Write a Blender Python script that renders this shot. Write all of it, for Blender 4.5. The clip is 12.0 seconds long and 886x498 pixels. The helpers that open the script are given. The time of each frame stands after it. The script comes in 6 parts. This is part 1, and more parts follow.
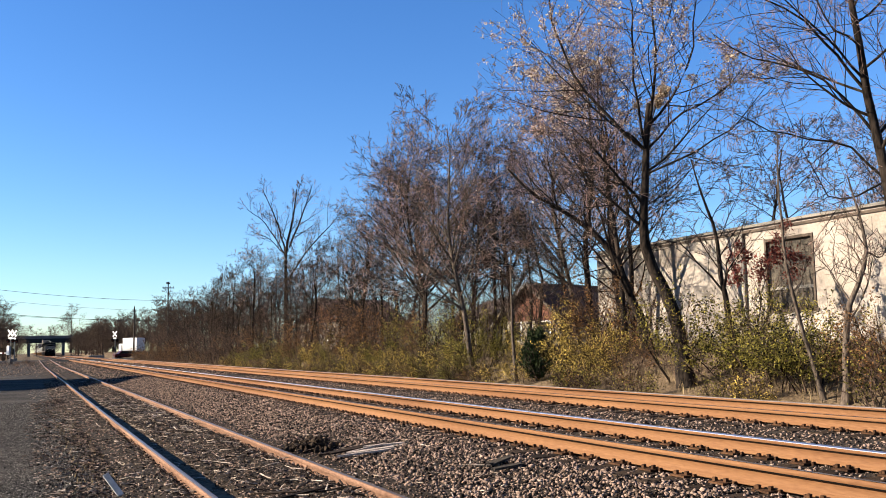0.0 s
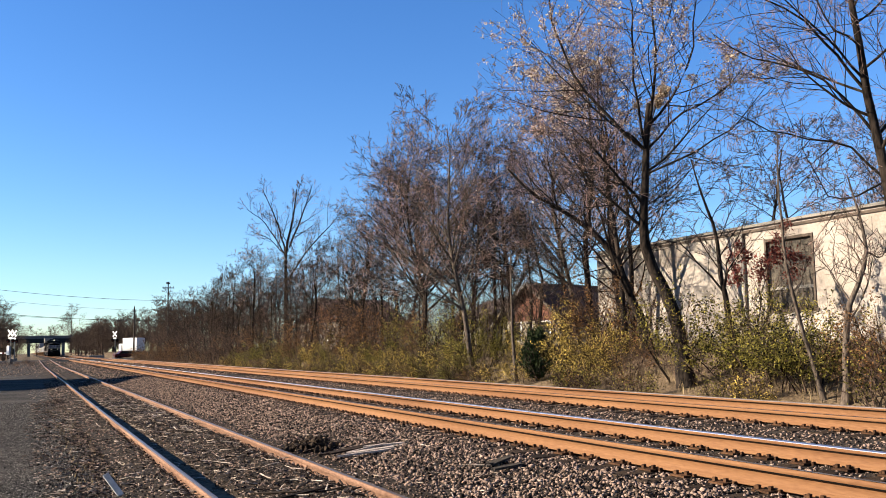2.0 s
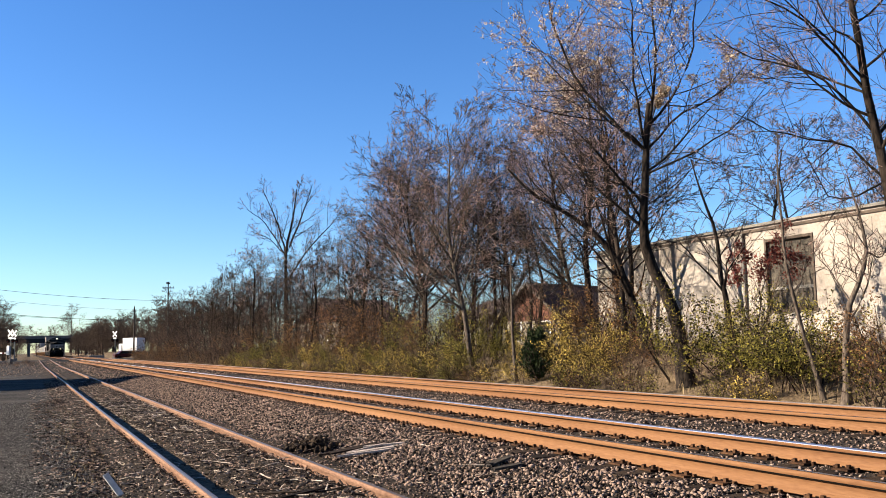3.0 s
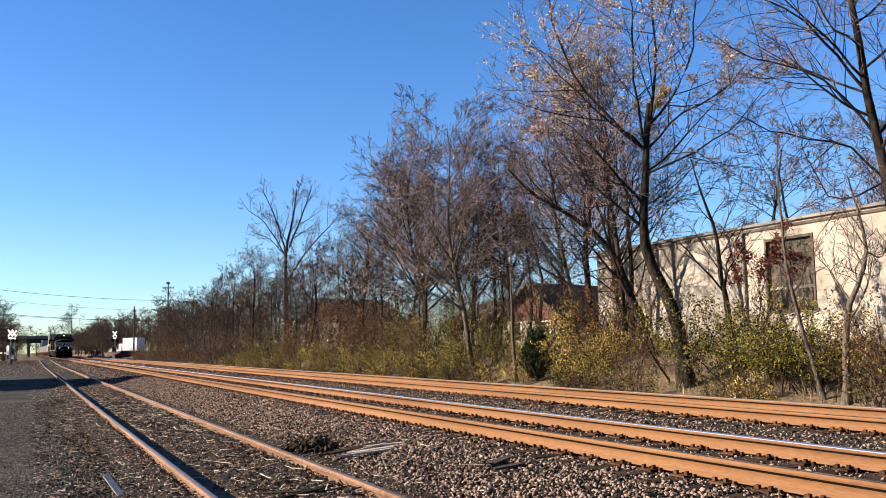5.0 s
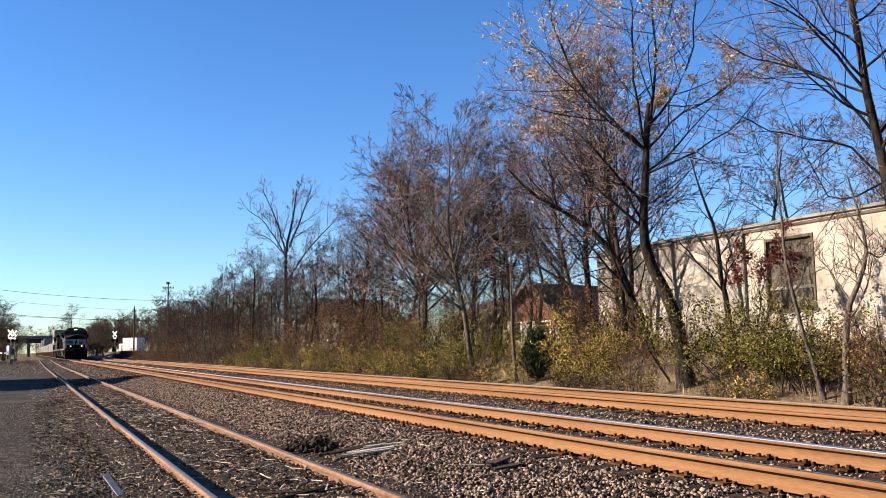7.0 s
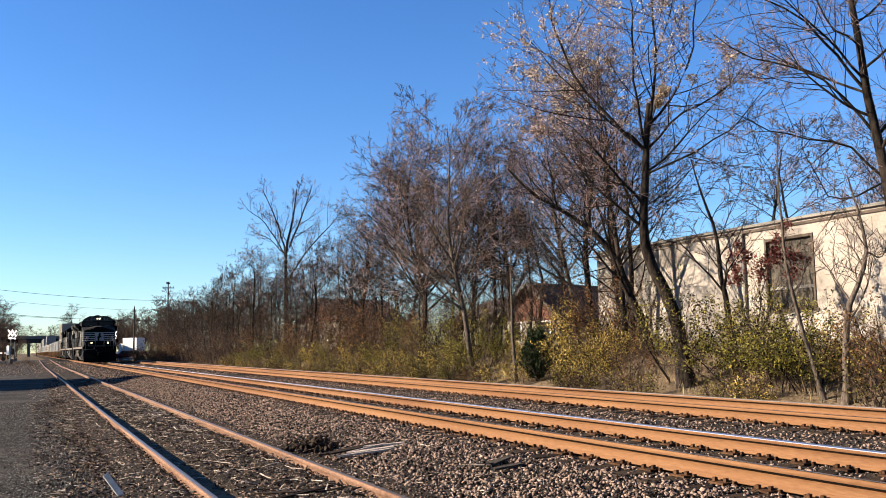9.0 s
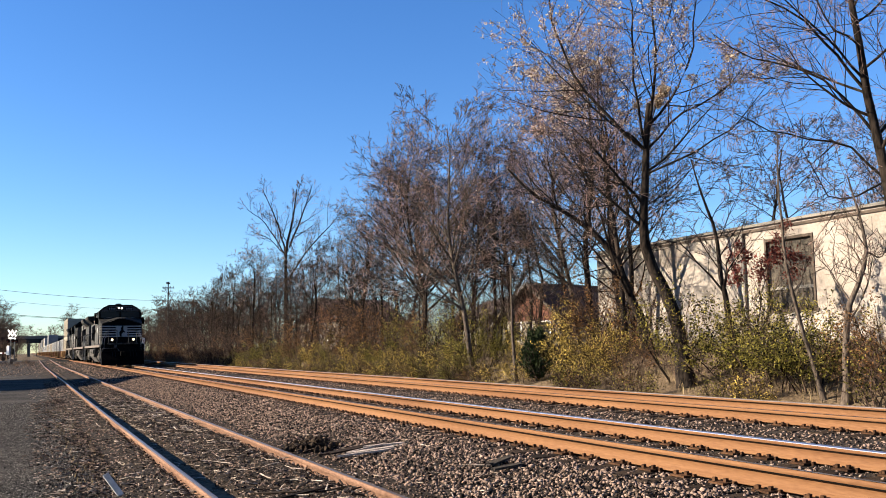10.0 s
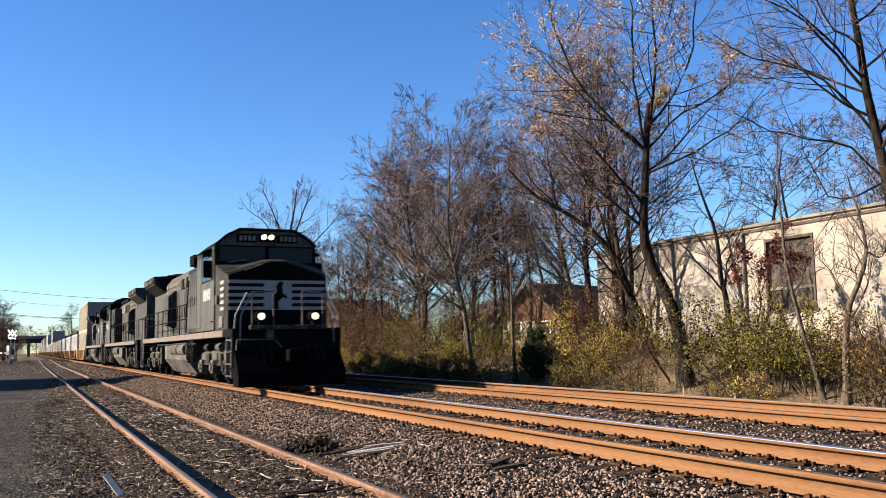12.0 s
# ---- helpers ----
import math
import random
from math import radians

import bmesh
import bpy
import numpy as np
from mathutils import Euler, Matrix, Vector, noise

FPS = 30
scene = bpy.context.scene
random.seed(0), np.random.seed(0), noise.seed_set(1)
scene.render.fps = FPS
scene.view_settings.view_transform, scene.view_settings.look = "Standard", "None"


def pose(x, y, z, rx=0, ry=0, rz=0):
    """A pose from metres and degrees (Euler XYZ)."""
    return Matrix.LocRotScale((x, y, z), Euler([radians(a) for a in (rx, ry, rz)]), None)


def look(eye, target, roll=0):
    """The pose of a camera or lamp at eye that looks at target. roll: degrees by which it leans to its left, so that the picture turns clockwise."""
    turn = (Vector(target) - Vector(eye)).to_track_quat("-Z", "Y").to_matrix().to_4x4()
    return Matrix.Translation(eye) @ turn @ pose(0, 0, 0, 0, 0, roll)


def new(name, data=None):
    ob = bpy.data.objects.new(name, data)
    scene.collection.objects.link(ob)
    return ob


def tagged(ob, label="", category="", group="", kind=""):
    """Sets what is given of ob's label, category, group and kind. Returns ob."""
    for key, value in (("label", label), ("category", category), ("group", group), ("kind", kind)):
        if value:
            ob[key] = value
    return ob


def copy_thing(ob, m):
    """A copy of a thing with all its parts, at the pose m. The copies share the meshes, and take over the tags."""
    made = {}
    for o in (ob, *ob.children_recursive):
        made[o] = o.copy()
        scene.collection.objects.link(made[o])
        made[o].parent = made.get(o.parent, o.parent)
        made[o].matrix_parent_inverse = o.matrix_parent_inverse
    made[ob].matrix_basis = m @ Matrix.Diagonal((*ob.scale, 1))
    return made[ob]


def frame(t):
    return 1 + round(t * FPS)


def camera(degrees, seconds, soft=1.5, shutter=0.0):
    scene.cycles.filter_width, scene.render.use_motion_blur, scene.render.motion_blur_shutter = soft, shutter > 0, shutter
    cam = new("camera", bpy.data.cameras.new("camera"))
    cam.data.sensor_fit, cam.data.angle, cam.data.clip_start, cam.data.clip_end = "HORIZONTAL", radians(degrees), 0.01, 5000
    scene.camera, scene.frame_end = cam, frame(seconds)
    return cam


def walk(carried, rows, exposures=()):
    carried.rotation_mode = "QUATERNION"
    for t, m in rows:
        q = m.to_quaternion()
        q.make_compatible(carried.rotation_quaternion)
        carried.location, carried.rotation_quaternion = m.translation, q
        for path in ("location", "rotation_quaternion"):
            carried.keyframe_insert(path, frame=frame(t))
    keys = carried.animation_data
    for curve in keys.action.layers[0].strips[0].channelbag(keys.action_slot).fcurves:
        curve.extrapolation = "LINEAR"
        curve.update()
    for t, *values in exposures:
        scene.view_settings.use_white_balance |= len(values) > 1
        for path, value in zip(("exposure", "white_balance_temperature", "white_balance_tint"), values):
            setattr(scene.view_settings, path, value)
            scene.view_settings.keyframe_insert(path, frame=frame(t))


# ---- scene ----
# Camera: stands still beside the siding.
cam = camera(53.42, 12.0, soft=0.55, shutter=0.3)
EYE = Vector((0.0, 0.0, 1.512))
YAW, PITCH, ROLL = radians(25.262), radians(6.203), -1.159
AIM = Vector((math.sin(YAW) * math.cos(PITCH), math.cos(YAW) * math.cos(PITCH), math.sin(PITCH)))
STAND = look(EYE, EYE + AIM * 10, ROLL)
walk(cam, [(0.0, STAND), (12.0, STAND)])

# Sky and sun: a low winter sun from the far side of the lot.
SUN_EL, SUN_AZ = 24.0, 21.0
SUN = Vector((-math.cos(radians(SUN_EL)) * math.cos(radians(SUN_AZ)),
              math.cos(radians(SUN_EL)) * math.sin(radians(SUN_AZ)), math.sin(radians(SUN_EL))))
world = bpy.data.worlds.new("sky")
scene.world = world
world.use_nodes = True
sky = world.node_tree.nodes.new("ShaderNodeTexSky")
sky.sky_type = "NISHITA"
sky.sun_disc = False
sky.sun_elevation = radians(SUN_EL)
sky.sun_rotation = math.atan2(SUN.x, SUN.y)
sky.air_density, sky.dust_density, sky.ozone_density = 1.0, 0.0, 1.5
background = world.node_tree.nodes["Background"]
background.inputs[1].default_value = 0.0505
rich = world.node_tree.nodes.new("ShaderNodeHueSaturation")
rich.inputs["Saturation"].default_value = 1.25
world.node_tree.links.new(sky.outputs[0], rich.inputs["Color"])
tint = world.node_tree.nodes.new("ShaderNodeMix")
tint.data_type, tint.blend_type = "RGBA", "MULTIPLY"
tint.inputs[0].default_value = 1.0
tint.inputs[7].default_value = (0.555, 0.705, 0.965, 1.0)
world.node_tree.links.new(rich.outputs[0], tint.inputs[6])
world.node_tree.links.new(tint.outputs[2], background.inputs[0])
sun_data = bpy.data.lights.new("sun", "SUN")
sun_data.energy, sun_data.angle, sun_data.color = 5.0, radians(0.5), (1.0, 0.86, 0.68)
sun = new("sun", sun_data)
sun.matrix_world = look(SUN * 80, (0, 0, 0))
scene.view_settings.exposure = 2.1

# Levels and lines of the place.
ZR = 0.45                      # top of the main rails
ZS = 0.16                      # top of the siding's rails
GAUGE = 1.505
X_MAIN, X_FAR, X_SIDE = 5.6425, 9.9935, 1.586   # near rail of each track
XC = X_MAIN + GAUGE / 2        # centre line on which the train runs


def ground_z(x, y=0.0):
    if x < 12.4:
        return 0.0
    k = min(max((x - 14.6) / 4.4, 0.0), 1.0)
    return 0.28 * min(max((x - 13.9) / 1.0, 0.0), 1.0) + 1.0 * k * k * (3 - 2 * k)


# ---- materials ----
DARKER = 0.345                  # deepens shade in the base colours, scaled down against the raised exposure


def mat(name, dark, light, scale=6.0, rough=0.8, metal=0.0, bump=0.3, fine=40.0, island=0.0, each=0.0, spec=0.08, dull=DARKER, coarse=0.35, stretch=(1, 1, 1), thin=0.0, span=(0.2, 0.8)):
    m = bpy.data.materials.new(name)
    m.use_nodes = True
    nt = m.node_tree
    b = nt.nodes["Principled BSDF"]
    b.inputs["Roughness"].default_value = rough
    b.inputs["Metallic"].default_value = metal
    b.inputs["Specular IOR Level"].default_value = spec
    tc = nt.nodes.new("ShaderNodeTexCoord")
    mp = nt.nodes.new("ShaderNodeMapping")
    mp.inputs["Scale"].default_value = stretch
    nt.links.new(tc.outputs["Object"], mp.inputs[0])
    n1 = nt.nodes.new("ShaderNodeTexNoise")
    n1.inputs["Scale"].default_value, n1.inputs["Detail"].default_value = scale, 6.0
    n2 = nt.nodes.new("ShaderNodeTexNoise")
    n2.inputs["Scale"].default_value, n2.inputs["Detail"].default_value = fine, 4.0
    for n in (n1, n2):
        nt.links.new(mp.outputs[0], n.inputs["Vector"])
    add = nt.nodes.new("ShaderNodeMath")
    add.operation = "MULTIPLY_ADD"
    nt.links.new(n1.outputs["Fac"], add.inputs[0])
    add.inputs[1].default_value = coarse * 2
    off = nt.nodes.new("ShaderNodeMath")
    off.operation = "MULTIPLY_ADD"
    nt.links.new(n2.outputs["Fac"], off.inputs[0])
    off.inputs[1].default_value = 2 * (1 - coarse)
    off.inputs[2].default_value = -0.5
    nt.links.new(off.outputs[0], add.inputs[2])
    last = add
    for socket, amount in (("island", island), ("each", each)):
        if amount:
            src = nt.nodes.new("ShaderNodeNewGeometry") if socket == "island" else nt.nodes.new("ShaderNodeObjectInfo")
            out = src.outputs["Random Per Island"] if socket == "island" else src.outputs["Random"]
            k = nt.nodes.new("ShaderNodeMath")
            k.operation = "MULTIPLY_ADD"
            nt.links.new(out, k.inputs[0])
            k.inputs[1].default_value = amount
            k.inputs[2].default_value = -amount / 2
            s = nt.nodes.new("ShaderNodeMath")
            nt.links.new(last.outputs[0], s.inputs[0])
            nt.links.new(k.outputs[0], s.inputs[1])
            last = s
    ramp = nt.nodes.new("ShaderNodeValToRGB")
    ramp.color_ramp.elements[0].position, ramp.color_ramp.elements[1].position = span
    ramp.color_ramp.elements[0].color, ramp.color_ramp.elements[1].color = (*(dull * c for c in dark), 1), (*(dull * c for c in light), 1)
    nt.links.new(last.outputs[0], ramp.inputs[0])
    nt.links.new(ramp.outputs[0], b.inputs["Base Color"])
    if bump:
        bp = nt.nodes.new("ShaderNodeBump")
        bp.inputs["Strength"].default_value, bp.inputs["Distance"].default_value = bump, 0.02
        nt.links.new(n2.outputs["Fac"], bp.inputs["Height"])
        nt.links.new(bp.outputs[0], b.inputs["Normal"])
    if thin:                   # leaves let some of the sun through
        tr = nt.nodes.new("ShaderNodeBsdfTranslucent")
        nt.links.new(ramp.outputs[0], tr.inputs["Color"])
        mix = nt.nodes.new("ShaderNodeMixShader")
        mix.inputs[0].default_value = thin
        nt.links.new(b.outputs[0], mix.inputs[1])
        nt.links.new(tr.outputs[0], mix.inputs[2])
        nt.links.new(mix.outputs[0], nt.nodes["Material Output"].inputs["Surface"])
    return m


def glow(name, colour, strength):
    m = bpy.data.materials.new(name)
    m.use_nodes = True
    b = m.node_tree.nodes["Principled BSDF"]
    b.inputs["Base Color"].default_value = (*colour, 1)
    b.inputs["Emission Color"].default_value = (*colour, 1)
    b.inputs["Emission Strength"].default_value = strength
    return m


def glass(name, colour):
    m = bpy.data.materials.new(name)
    m.use_nodes = True
    b = m.node_tree.nodes["Principled BSDF"]
    b.inputs["Base Color"].default_value = (*colour, 1)
    b.inputs["Roughness"].default_value = 0.12
    b.inputs["Specular IOR Level"].default_value = 0.07
    return m


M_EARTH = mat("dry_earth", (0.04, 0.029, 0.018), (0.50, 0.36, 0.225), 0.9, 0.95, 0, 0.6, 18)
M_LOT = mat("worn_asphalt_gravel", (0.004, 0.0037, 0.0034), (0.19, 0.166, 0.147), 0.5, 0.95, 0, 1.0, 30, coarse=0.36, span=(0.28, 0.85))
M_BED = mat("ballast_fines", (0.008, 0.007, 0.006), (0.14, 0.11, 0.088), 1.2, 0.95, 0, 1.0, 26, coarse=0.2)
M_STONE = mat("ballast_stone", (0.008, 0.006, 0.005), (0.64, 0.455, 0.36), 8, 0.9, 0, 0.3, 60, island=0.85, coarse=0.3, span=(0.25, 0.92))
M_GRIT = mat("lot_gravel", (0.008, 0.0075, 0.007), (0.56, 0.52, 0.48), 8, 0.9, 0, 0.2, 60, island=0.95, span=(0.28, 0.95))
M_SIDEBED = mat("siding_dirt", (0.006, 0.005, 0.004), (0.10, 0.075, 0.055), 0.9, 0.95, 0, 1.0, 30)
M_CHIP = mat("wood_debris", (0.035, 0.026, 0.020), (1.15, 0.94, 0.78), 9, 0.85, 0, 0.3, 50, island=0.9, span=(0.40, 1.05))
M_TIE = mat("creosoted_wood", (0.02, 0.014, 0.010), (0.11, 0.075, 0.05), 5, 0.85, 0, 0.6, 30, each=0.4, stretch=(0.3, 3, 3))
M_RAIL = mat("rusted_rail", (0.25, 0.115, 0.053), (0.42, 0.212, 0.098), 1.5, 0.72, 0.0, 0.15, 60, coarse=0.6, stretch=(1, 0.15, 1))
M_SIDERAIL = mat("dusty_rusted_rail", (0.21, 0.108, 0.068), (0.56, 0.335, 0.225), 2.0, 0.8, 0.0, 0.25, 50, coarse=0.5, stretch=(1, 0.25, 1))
M_STEEL = mat("polished_steel", (0.62, 0.61, 0.60), (0.85, 0.84, 0.82), 3, 0.30, 1.0, 0.01, 60, dull=1.0, spec=0.5, stretch=(4, 0.1, 1))
M_DULLSTEEL = mat("dull_rail_top", (0.16, 0.12, 0.10), (0.34, 0.29, 0.26), 3, 0.4, 0.6, 0.05, 60, stretch=(4, 0.2, 1), dull=0.7, spec=0.4)
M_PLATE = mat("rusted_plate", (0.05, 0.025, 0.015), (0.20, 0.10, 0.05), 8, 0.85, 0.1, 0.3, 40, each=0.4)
# black paint, its colour deepened for the shade on the front
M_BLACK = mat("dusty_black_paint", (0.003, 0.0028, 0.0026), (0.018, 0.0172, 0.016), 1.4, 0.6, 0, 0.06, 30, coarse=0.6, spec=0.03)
# paler copy of the black: dust plus the sunlit tone of the sides
M_DUSTY_LIT = mat("dust_filmed_black_panels", (0.014, 0.0135, 0.013), (0.165, 0.158, 0.146), 1.1, 0.6, 0, 0.05, 9, coarse=0.55, stretch=(1, 1.6, 0.35), each=0.5)
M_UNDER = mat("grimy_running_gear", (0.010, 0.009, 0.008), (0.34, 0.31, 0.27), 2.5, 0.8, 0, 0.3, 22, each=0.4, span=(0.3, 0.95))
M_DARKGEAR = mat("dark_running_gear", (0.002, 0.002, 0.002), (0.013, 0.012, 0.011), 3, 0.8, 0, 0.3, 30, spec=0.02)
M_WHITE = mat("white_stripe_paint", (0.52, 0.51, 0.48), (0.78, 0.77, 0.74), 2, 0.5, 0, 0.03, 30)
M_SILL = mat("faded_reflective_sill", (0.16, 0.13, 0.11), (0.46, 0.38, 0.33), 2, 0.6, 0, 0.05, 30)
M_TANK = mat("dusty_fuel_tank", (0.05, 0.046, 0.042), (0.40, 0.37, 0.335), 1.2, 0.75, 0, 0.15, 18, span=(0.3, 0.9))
M_RAILING = mat("grey_handrail", (0.30, 0.29, 0.28), (0.52, 0.51, 0.49), 6, 0.5, 0, 0.05, 40)
M_GLASS = glass("cab_glass", (0.012, 0.014, 0.017))
M_LAMP = glow("headlight_glow", (1.0, 0.90, 0.62), 0.9)
M_DITCH = glow("ditch_light_glow", (1.0, 0.84, 0.48), 0.5)
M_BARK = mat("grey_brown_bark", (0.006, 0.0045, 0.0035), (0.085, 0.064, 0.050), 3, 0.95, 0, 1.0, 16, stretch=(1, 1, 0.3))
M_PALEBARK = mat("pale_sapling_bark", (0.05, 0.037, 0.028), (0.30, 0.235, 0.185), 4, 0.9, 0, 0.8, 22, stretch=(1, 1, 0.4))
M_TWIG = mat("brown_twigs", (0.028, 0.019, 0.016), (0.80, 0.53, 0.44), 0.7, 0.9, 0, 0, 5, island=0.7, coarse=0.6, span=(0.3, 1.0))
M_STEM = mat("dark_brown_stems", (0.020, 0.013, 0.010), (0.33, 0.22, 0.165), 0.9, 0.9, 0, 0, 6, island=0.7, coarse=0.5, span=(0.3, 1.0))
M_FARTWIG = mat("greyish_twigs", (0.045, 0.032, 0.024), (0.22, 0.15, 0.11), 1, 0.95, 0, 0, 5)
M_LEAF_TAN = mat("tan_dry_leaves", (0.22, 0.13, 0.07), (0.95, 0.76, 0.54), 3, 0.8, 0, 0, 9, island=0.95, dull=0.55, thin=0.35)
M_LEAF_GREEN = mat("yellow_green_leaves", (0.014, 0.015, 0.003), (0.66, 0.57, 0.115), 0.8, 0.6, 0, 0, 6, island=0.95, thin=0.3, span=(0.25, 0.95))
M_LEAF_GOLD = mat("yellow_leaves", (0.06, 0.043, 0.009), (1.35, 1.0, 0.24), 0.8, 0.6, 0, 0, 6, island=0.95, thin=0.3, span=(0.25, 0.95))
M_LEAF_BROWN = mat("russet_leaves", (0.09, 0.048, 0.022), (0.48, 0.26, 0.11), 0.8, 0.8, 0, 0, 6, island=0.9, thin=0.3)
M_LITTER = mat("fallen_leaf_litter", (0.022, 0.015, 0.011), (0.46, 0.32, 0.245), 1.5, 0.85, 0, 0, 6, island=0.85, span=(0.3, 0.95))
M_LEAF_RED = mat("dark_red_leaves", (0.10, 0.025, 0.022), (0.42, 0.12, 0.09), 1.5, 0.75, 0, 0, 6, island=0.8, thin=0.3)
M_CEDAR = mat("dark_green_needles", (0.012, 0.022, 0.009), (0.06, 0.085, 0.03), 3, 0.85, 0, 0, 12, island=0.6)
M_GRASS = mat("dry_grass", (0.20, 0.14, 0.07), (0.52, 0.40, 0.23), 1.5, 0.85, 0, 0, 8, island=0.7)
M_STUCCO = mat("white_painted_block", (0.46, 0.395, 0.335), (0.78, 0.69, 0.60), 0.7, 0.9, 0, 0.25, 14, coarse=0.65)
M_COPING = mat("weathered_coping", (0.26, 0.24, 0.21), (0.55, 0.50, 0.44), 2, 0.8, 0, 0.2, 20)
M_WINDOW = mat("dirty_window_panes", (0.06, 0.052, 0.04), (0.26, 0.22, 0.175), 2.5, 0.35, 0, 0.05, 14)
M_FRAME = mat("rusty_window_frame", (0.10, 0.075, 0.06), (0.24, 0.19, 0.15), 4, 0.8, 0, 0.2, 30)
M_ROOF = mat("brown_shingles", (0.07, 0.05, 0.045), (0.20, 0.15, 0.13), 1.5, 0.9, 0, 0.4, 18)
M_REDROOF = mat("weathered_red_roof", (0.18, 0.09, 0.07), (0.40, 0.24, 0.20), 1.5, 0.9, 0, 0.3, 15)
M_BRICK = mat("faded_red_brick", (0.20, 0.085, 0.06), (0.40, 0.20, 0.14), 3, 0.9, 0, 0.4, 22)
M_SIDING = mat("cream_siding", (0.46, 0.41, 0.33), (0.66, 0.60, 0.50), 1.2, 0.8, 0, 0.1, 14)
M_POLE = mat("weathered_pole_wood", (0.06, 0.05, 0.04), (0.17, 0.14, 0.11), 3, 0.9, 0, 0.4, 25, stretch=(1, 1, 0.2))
M_SIGN = mat("white_sign_enamel", (1.5, 1.5, 1.46), (1.9, 1.9, 1.86), 3, 0.5, 0, 0, 30)
M_WIRE = mat("black_cable", (0.015, 0.015, 0.016), (0.04, 0.04, 0.04), 3, 0.6, 0, 0, 30)
M_CONCRETE = mat("grey_concrete", (0.20, 0.19, 0.18), (0.42, 0.40, 0.37), 0.8, 0.9, 0, 0.3, 16)
M_BRIDGE = mat("dark_girder_paint", (0.03, 0.033, 0.036), (0.07, 0.075, 0.08), 0.5, 0.7, 0, 0.1, 8)
M_ROAD = mat("road_asphalt", (0.04, 0.04, 0.04), (0.10, 0.098, 0.095), 0.6, 0.9, 0, 0.4, 40)
M_MAROON = mat("maroon_car_paint", (0.13, 0.02, 0.022), (0.20, 0.04, 0.04), 1, 0.3, 0, 0, 20)
M_TYRE = mat("black_rubber", (0.010, 0.010, 0.010), (0.03, 0.03, 0.03), 5, 0.85, 0, 0.2, 30)
M_REDLENS = mat("dark_red_lens", (0.10, 0.01, 0.01), (0.16, 0.02, 0.02), 5, 0.25, 0, 0, 30)
M_WELL = [mat("ochre_well_car_paint", (0.34, 0.19, 0.075), (0.54, 0.33, 0.15), 0.7, 0.75, 0, 0.1, 10),
          mat("rust_well_car_paint", (0.28, 0.13, 0.06), (0.46, 0.25, 0.13), 0.7, 0.75, 0, 0.1, 10)]
M_BOX = [mat("cream_container_paint", (0.58, 0.50, 0.38), (0.74, 0.66, 0.53), 0.6, 0.6, 0, 0.05, 8),
         mat("white_container_paint", (0.64, 0.64, 0.62), (0.80, 0.80, 0.78), 0.6, 0.6, 0, 0.05, 8),
         mat("pale_grey_container_paint", (0.44, 0.46, 0.47), (0.60, 0.62, 0.63), 0.6, 0.6, 0, 0.05, 8)]


# ---- mesh helpers ----
def part(name, bm, material, parent=None, label="", at=None):
    me = bpy.data.meshes.new(name)
    bm.to_mesh(me)
    bm.free()
    me.materials.append(material)
    ob = new(name, me)
    if at is not None:
        ob.location = at
    if parent is not None:
        ob.parent = parent
    if label:
        ob["label"] = label
    return ob


def holder(name, m, label, category, group="", kind=""):
    ob = new(name)
    ob.matrix_basis = m
    return tagged(ob, label, category, group, kind)


def box(bm, x0, x1, y0, y1, z0, z1, bevel=0.0):
    r = bmesh.ops.create_cube(bm, size=1.0, matrix=Matrix.Translation(((x0 + x1) / 2, (y0 + y1) / 2, (z0 + z1) / 2)) @ Matrix.Diagonal((x1 - x0, y1 - y0, z1 - z0, 1)))
    if bevel:
        edges = list({e for v in r["verts"] for e in v.link_edges})
        bmesh.ops.bevel(bm, geom=edges, offset=bevel, segments=2, affect="EDGES", profile=0.5)
    return bm


def boxed(*args, **kw):
    return box(bmesh.new(), *args, **kw)


def rod(bm, a, b, r, seg=8, r2=None):
    a, b = Vector(a), Vector(b)
    d = b - a
    m = Matrix.Translation((a + b) / 2) @ d.to_track_quat("Z", "Y").to_matrix().to_4x4()
    bmesh.ops.create_cone(bm, cap_ends=True, segments=seg, radius1=r, radius2=r if r2 is None else r2, depth=d.length, matrix=m)
    return bm


def rods(pairs, r, seg=6):
    bm = bmesh.new()
    for a, b in pairs:
        rod(bm, a, b, r, seg)
    return bm


def prism(profile, axis, lo, hi, bm=None):
    """Extrudes a closed outline along an axis: 'x' takes (y, z), 'y' takes (x, z), 'z' takes (x, y)."""
    bm = bm or bmesh.new()

    def put(u, v, w):
        return (w, u, v) if axis == "x" else (u, w, v) if axis == "y" else (u, v, w)
    lows = [bm.verts.new(put(u, v, lo)) for u, v in profile]
    highs = [bm.verts.new(put(u, v, hi)) for u, v in profile]
    n = len(profile)
    for i in range(n):
        bm.faces.new((lows[i], lows[(i + 1) % n], highs[(i + 1) % n], highs[i]))
    bm.faces.new(lows[::-1])
    bm.faces.new(highs)
    bmesh.ops.recalc_face_normals(bm, faces=bm.faces)
    return bm


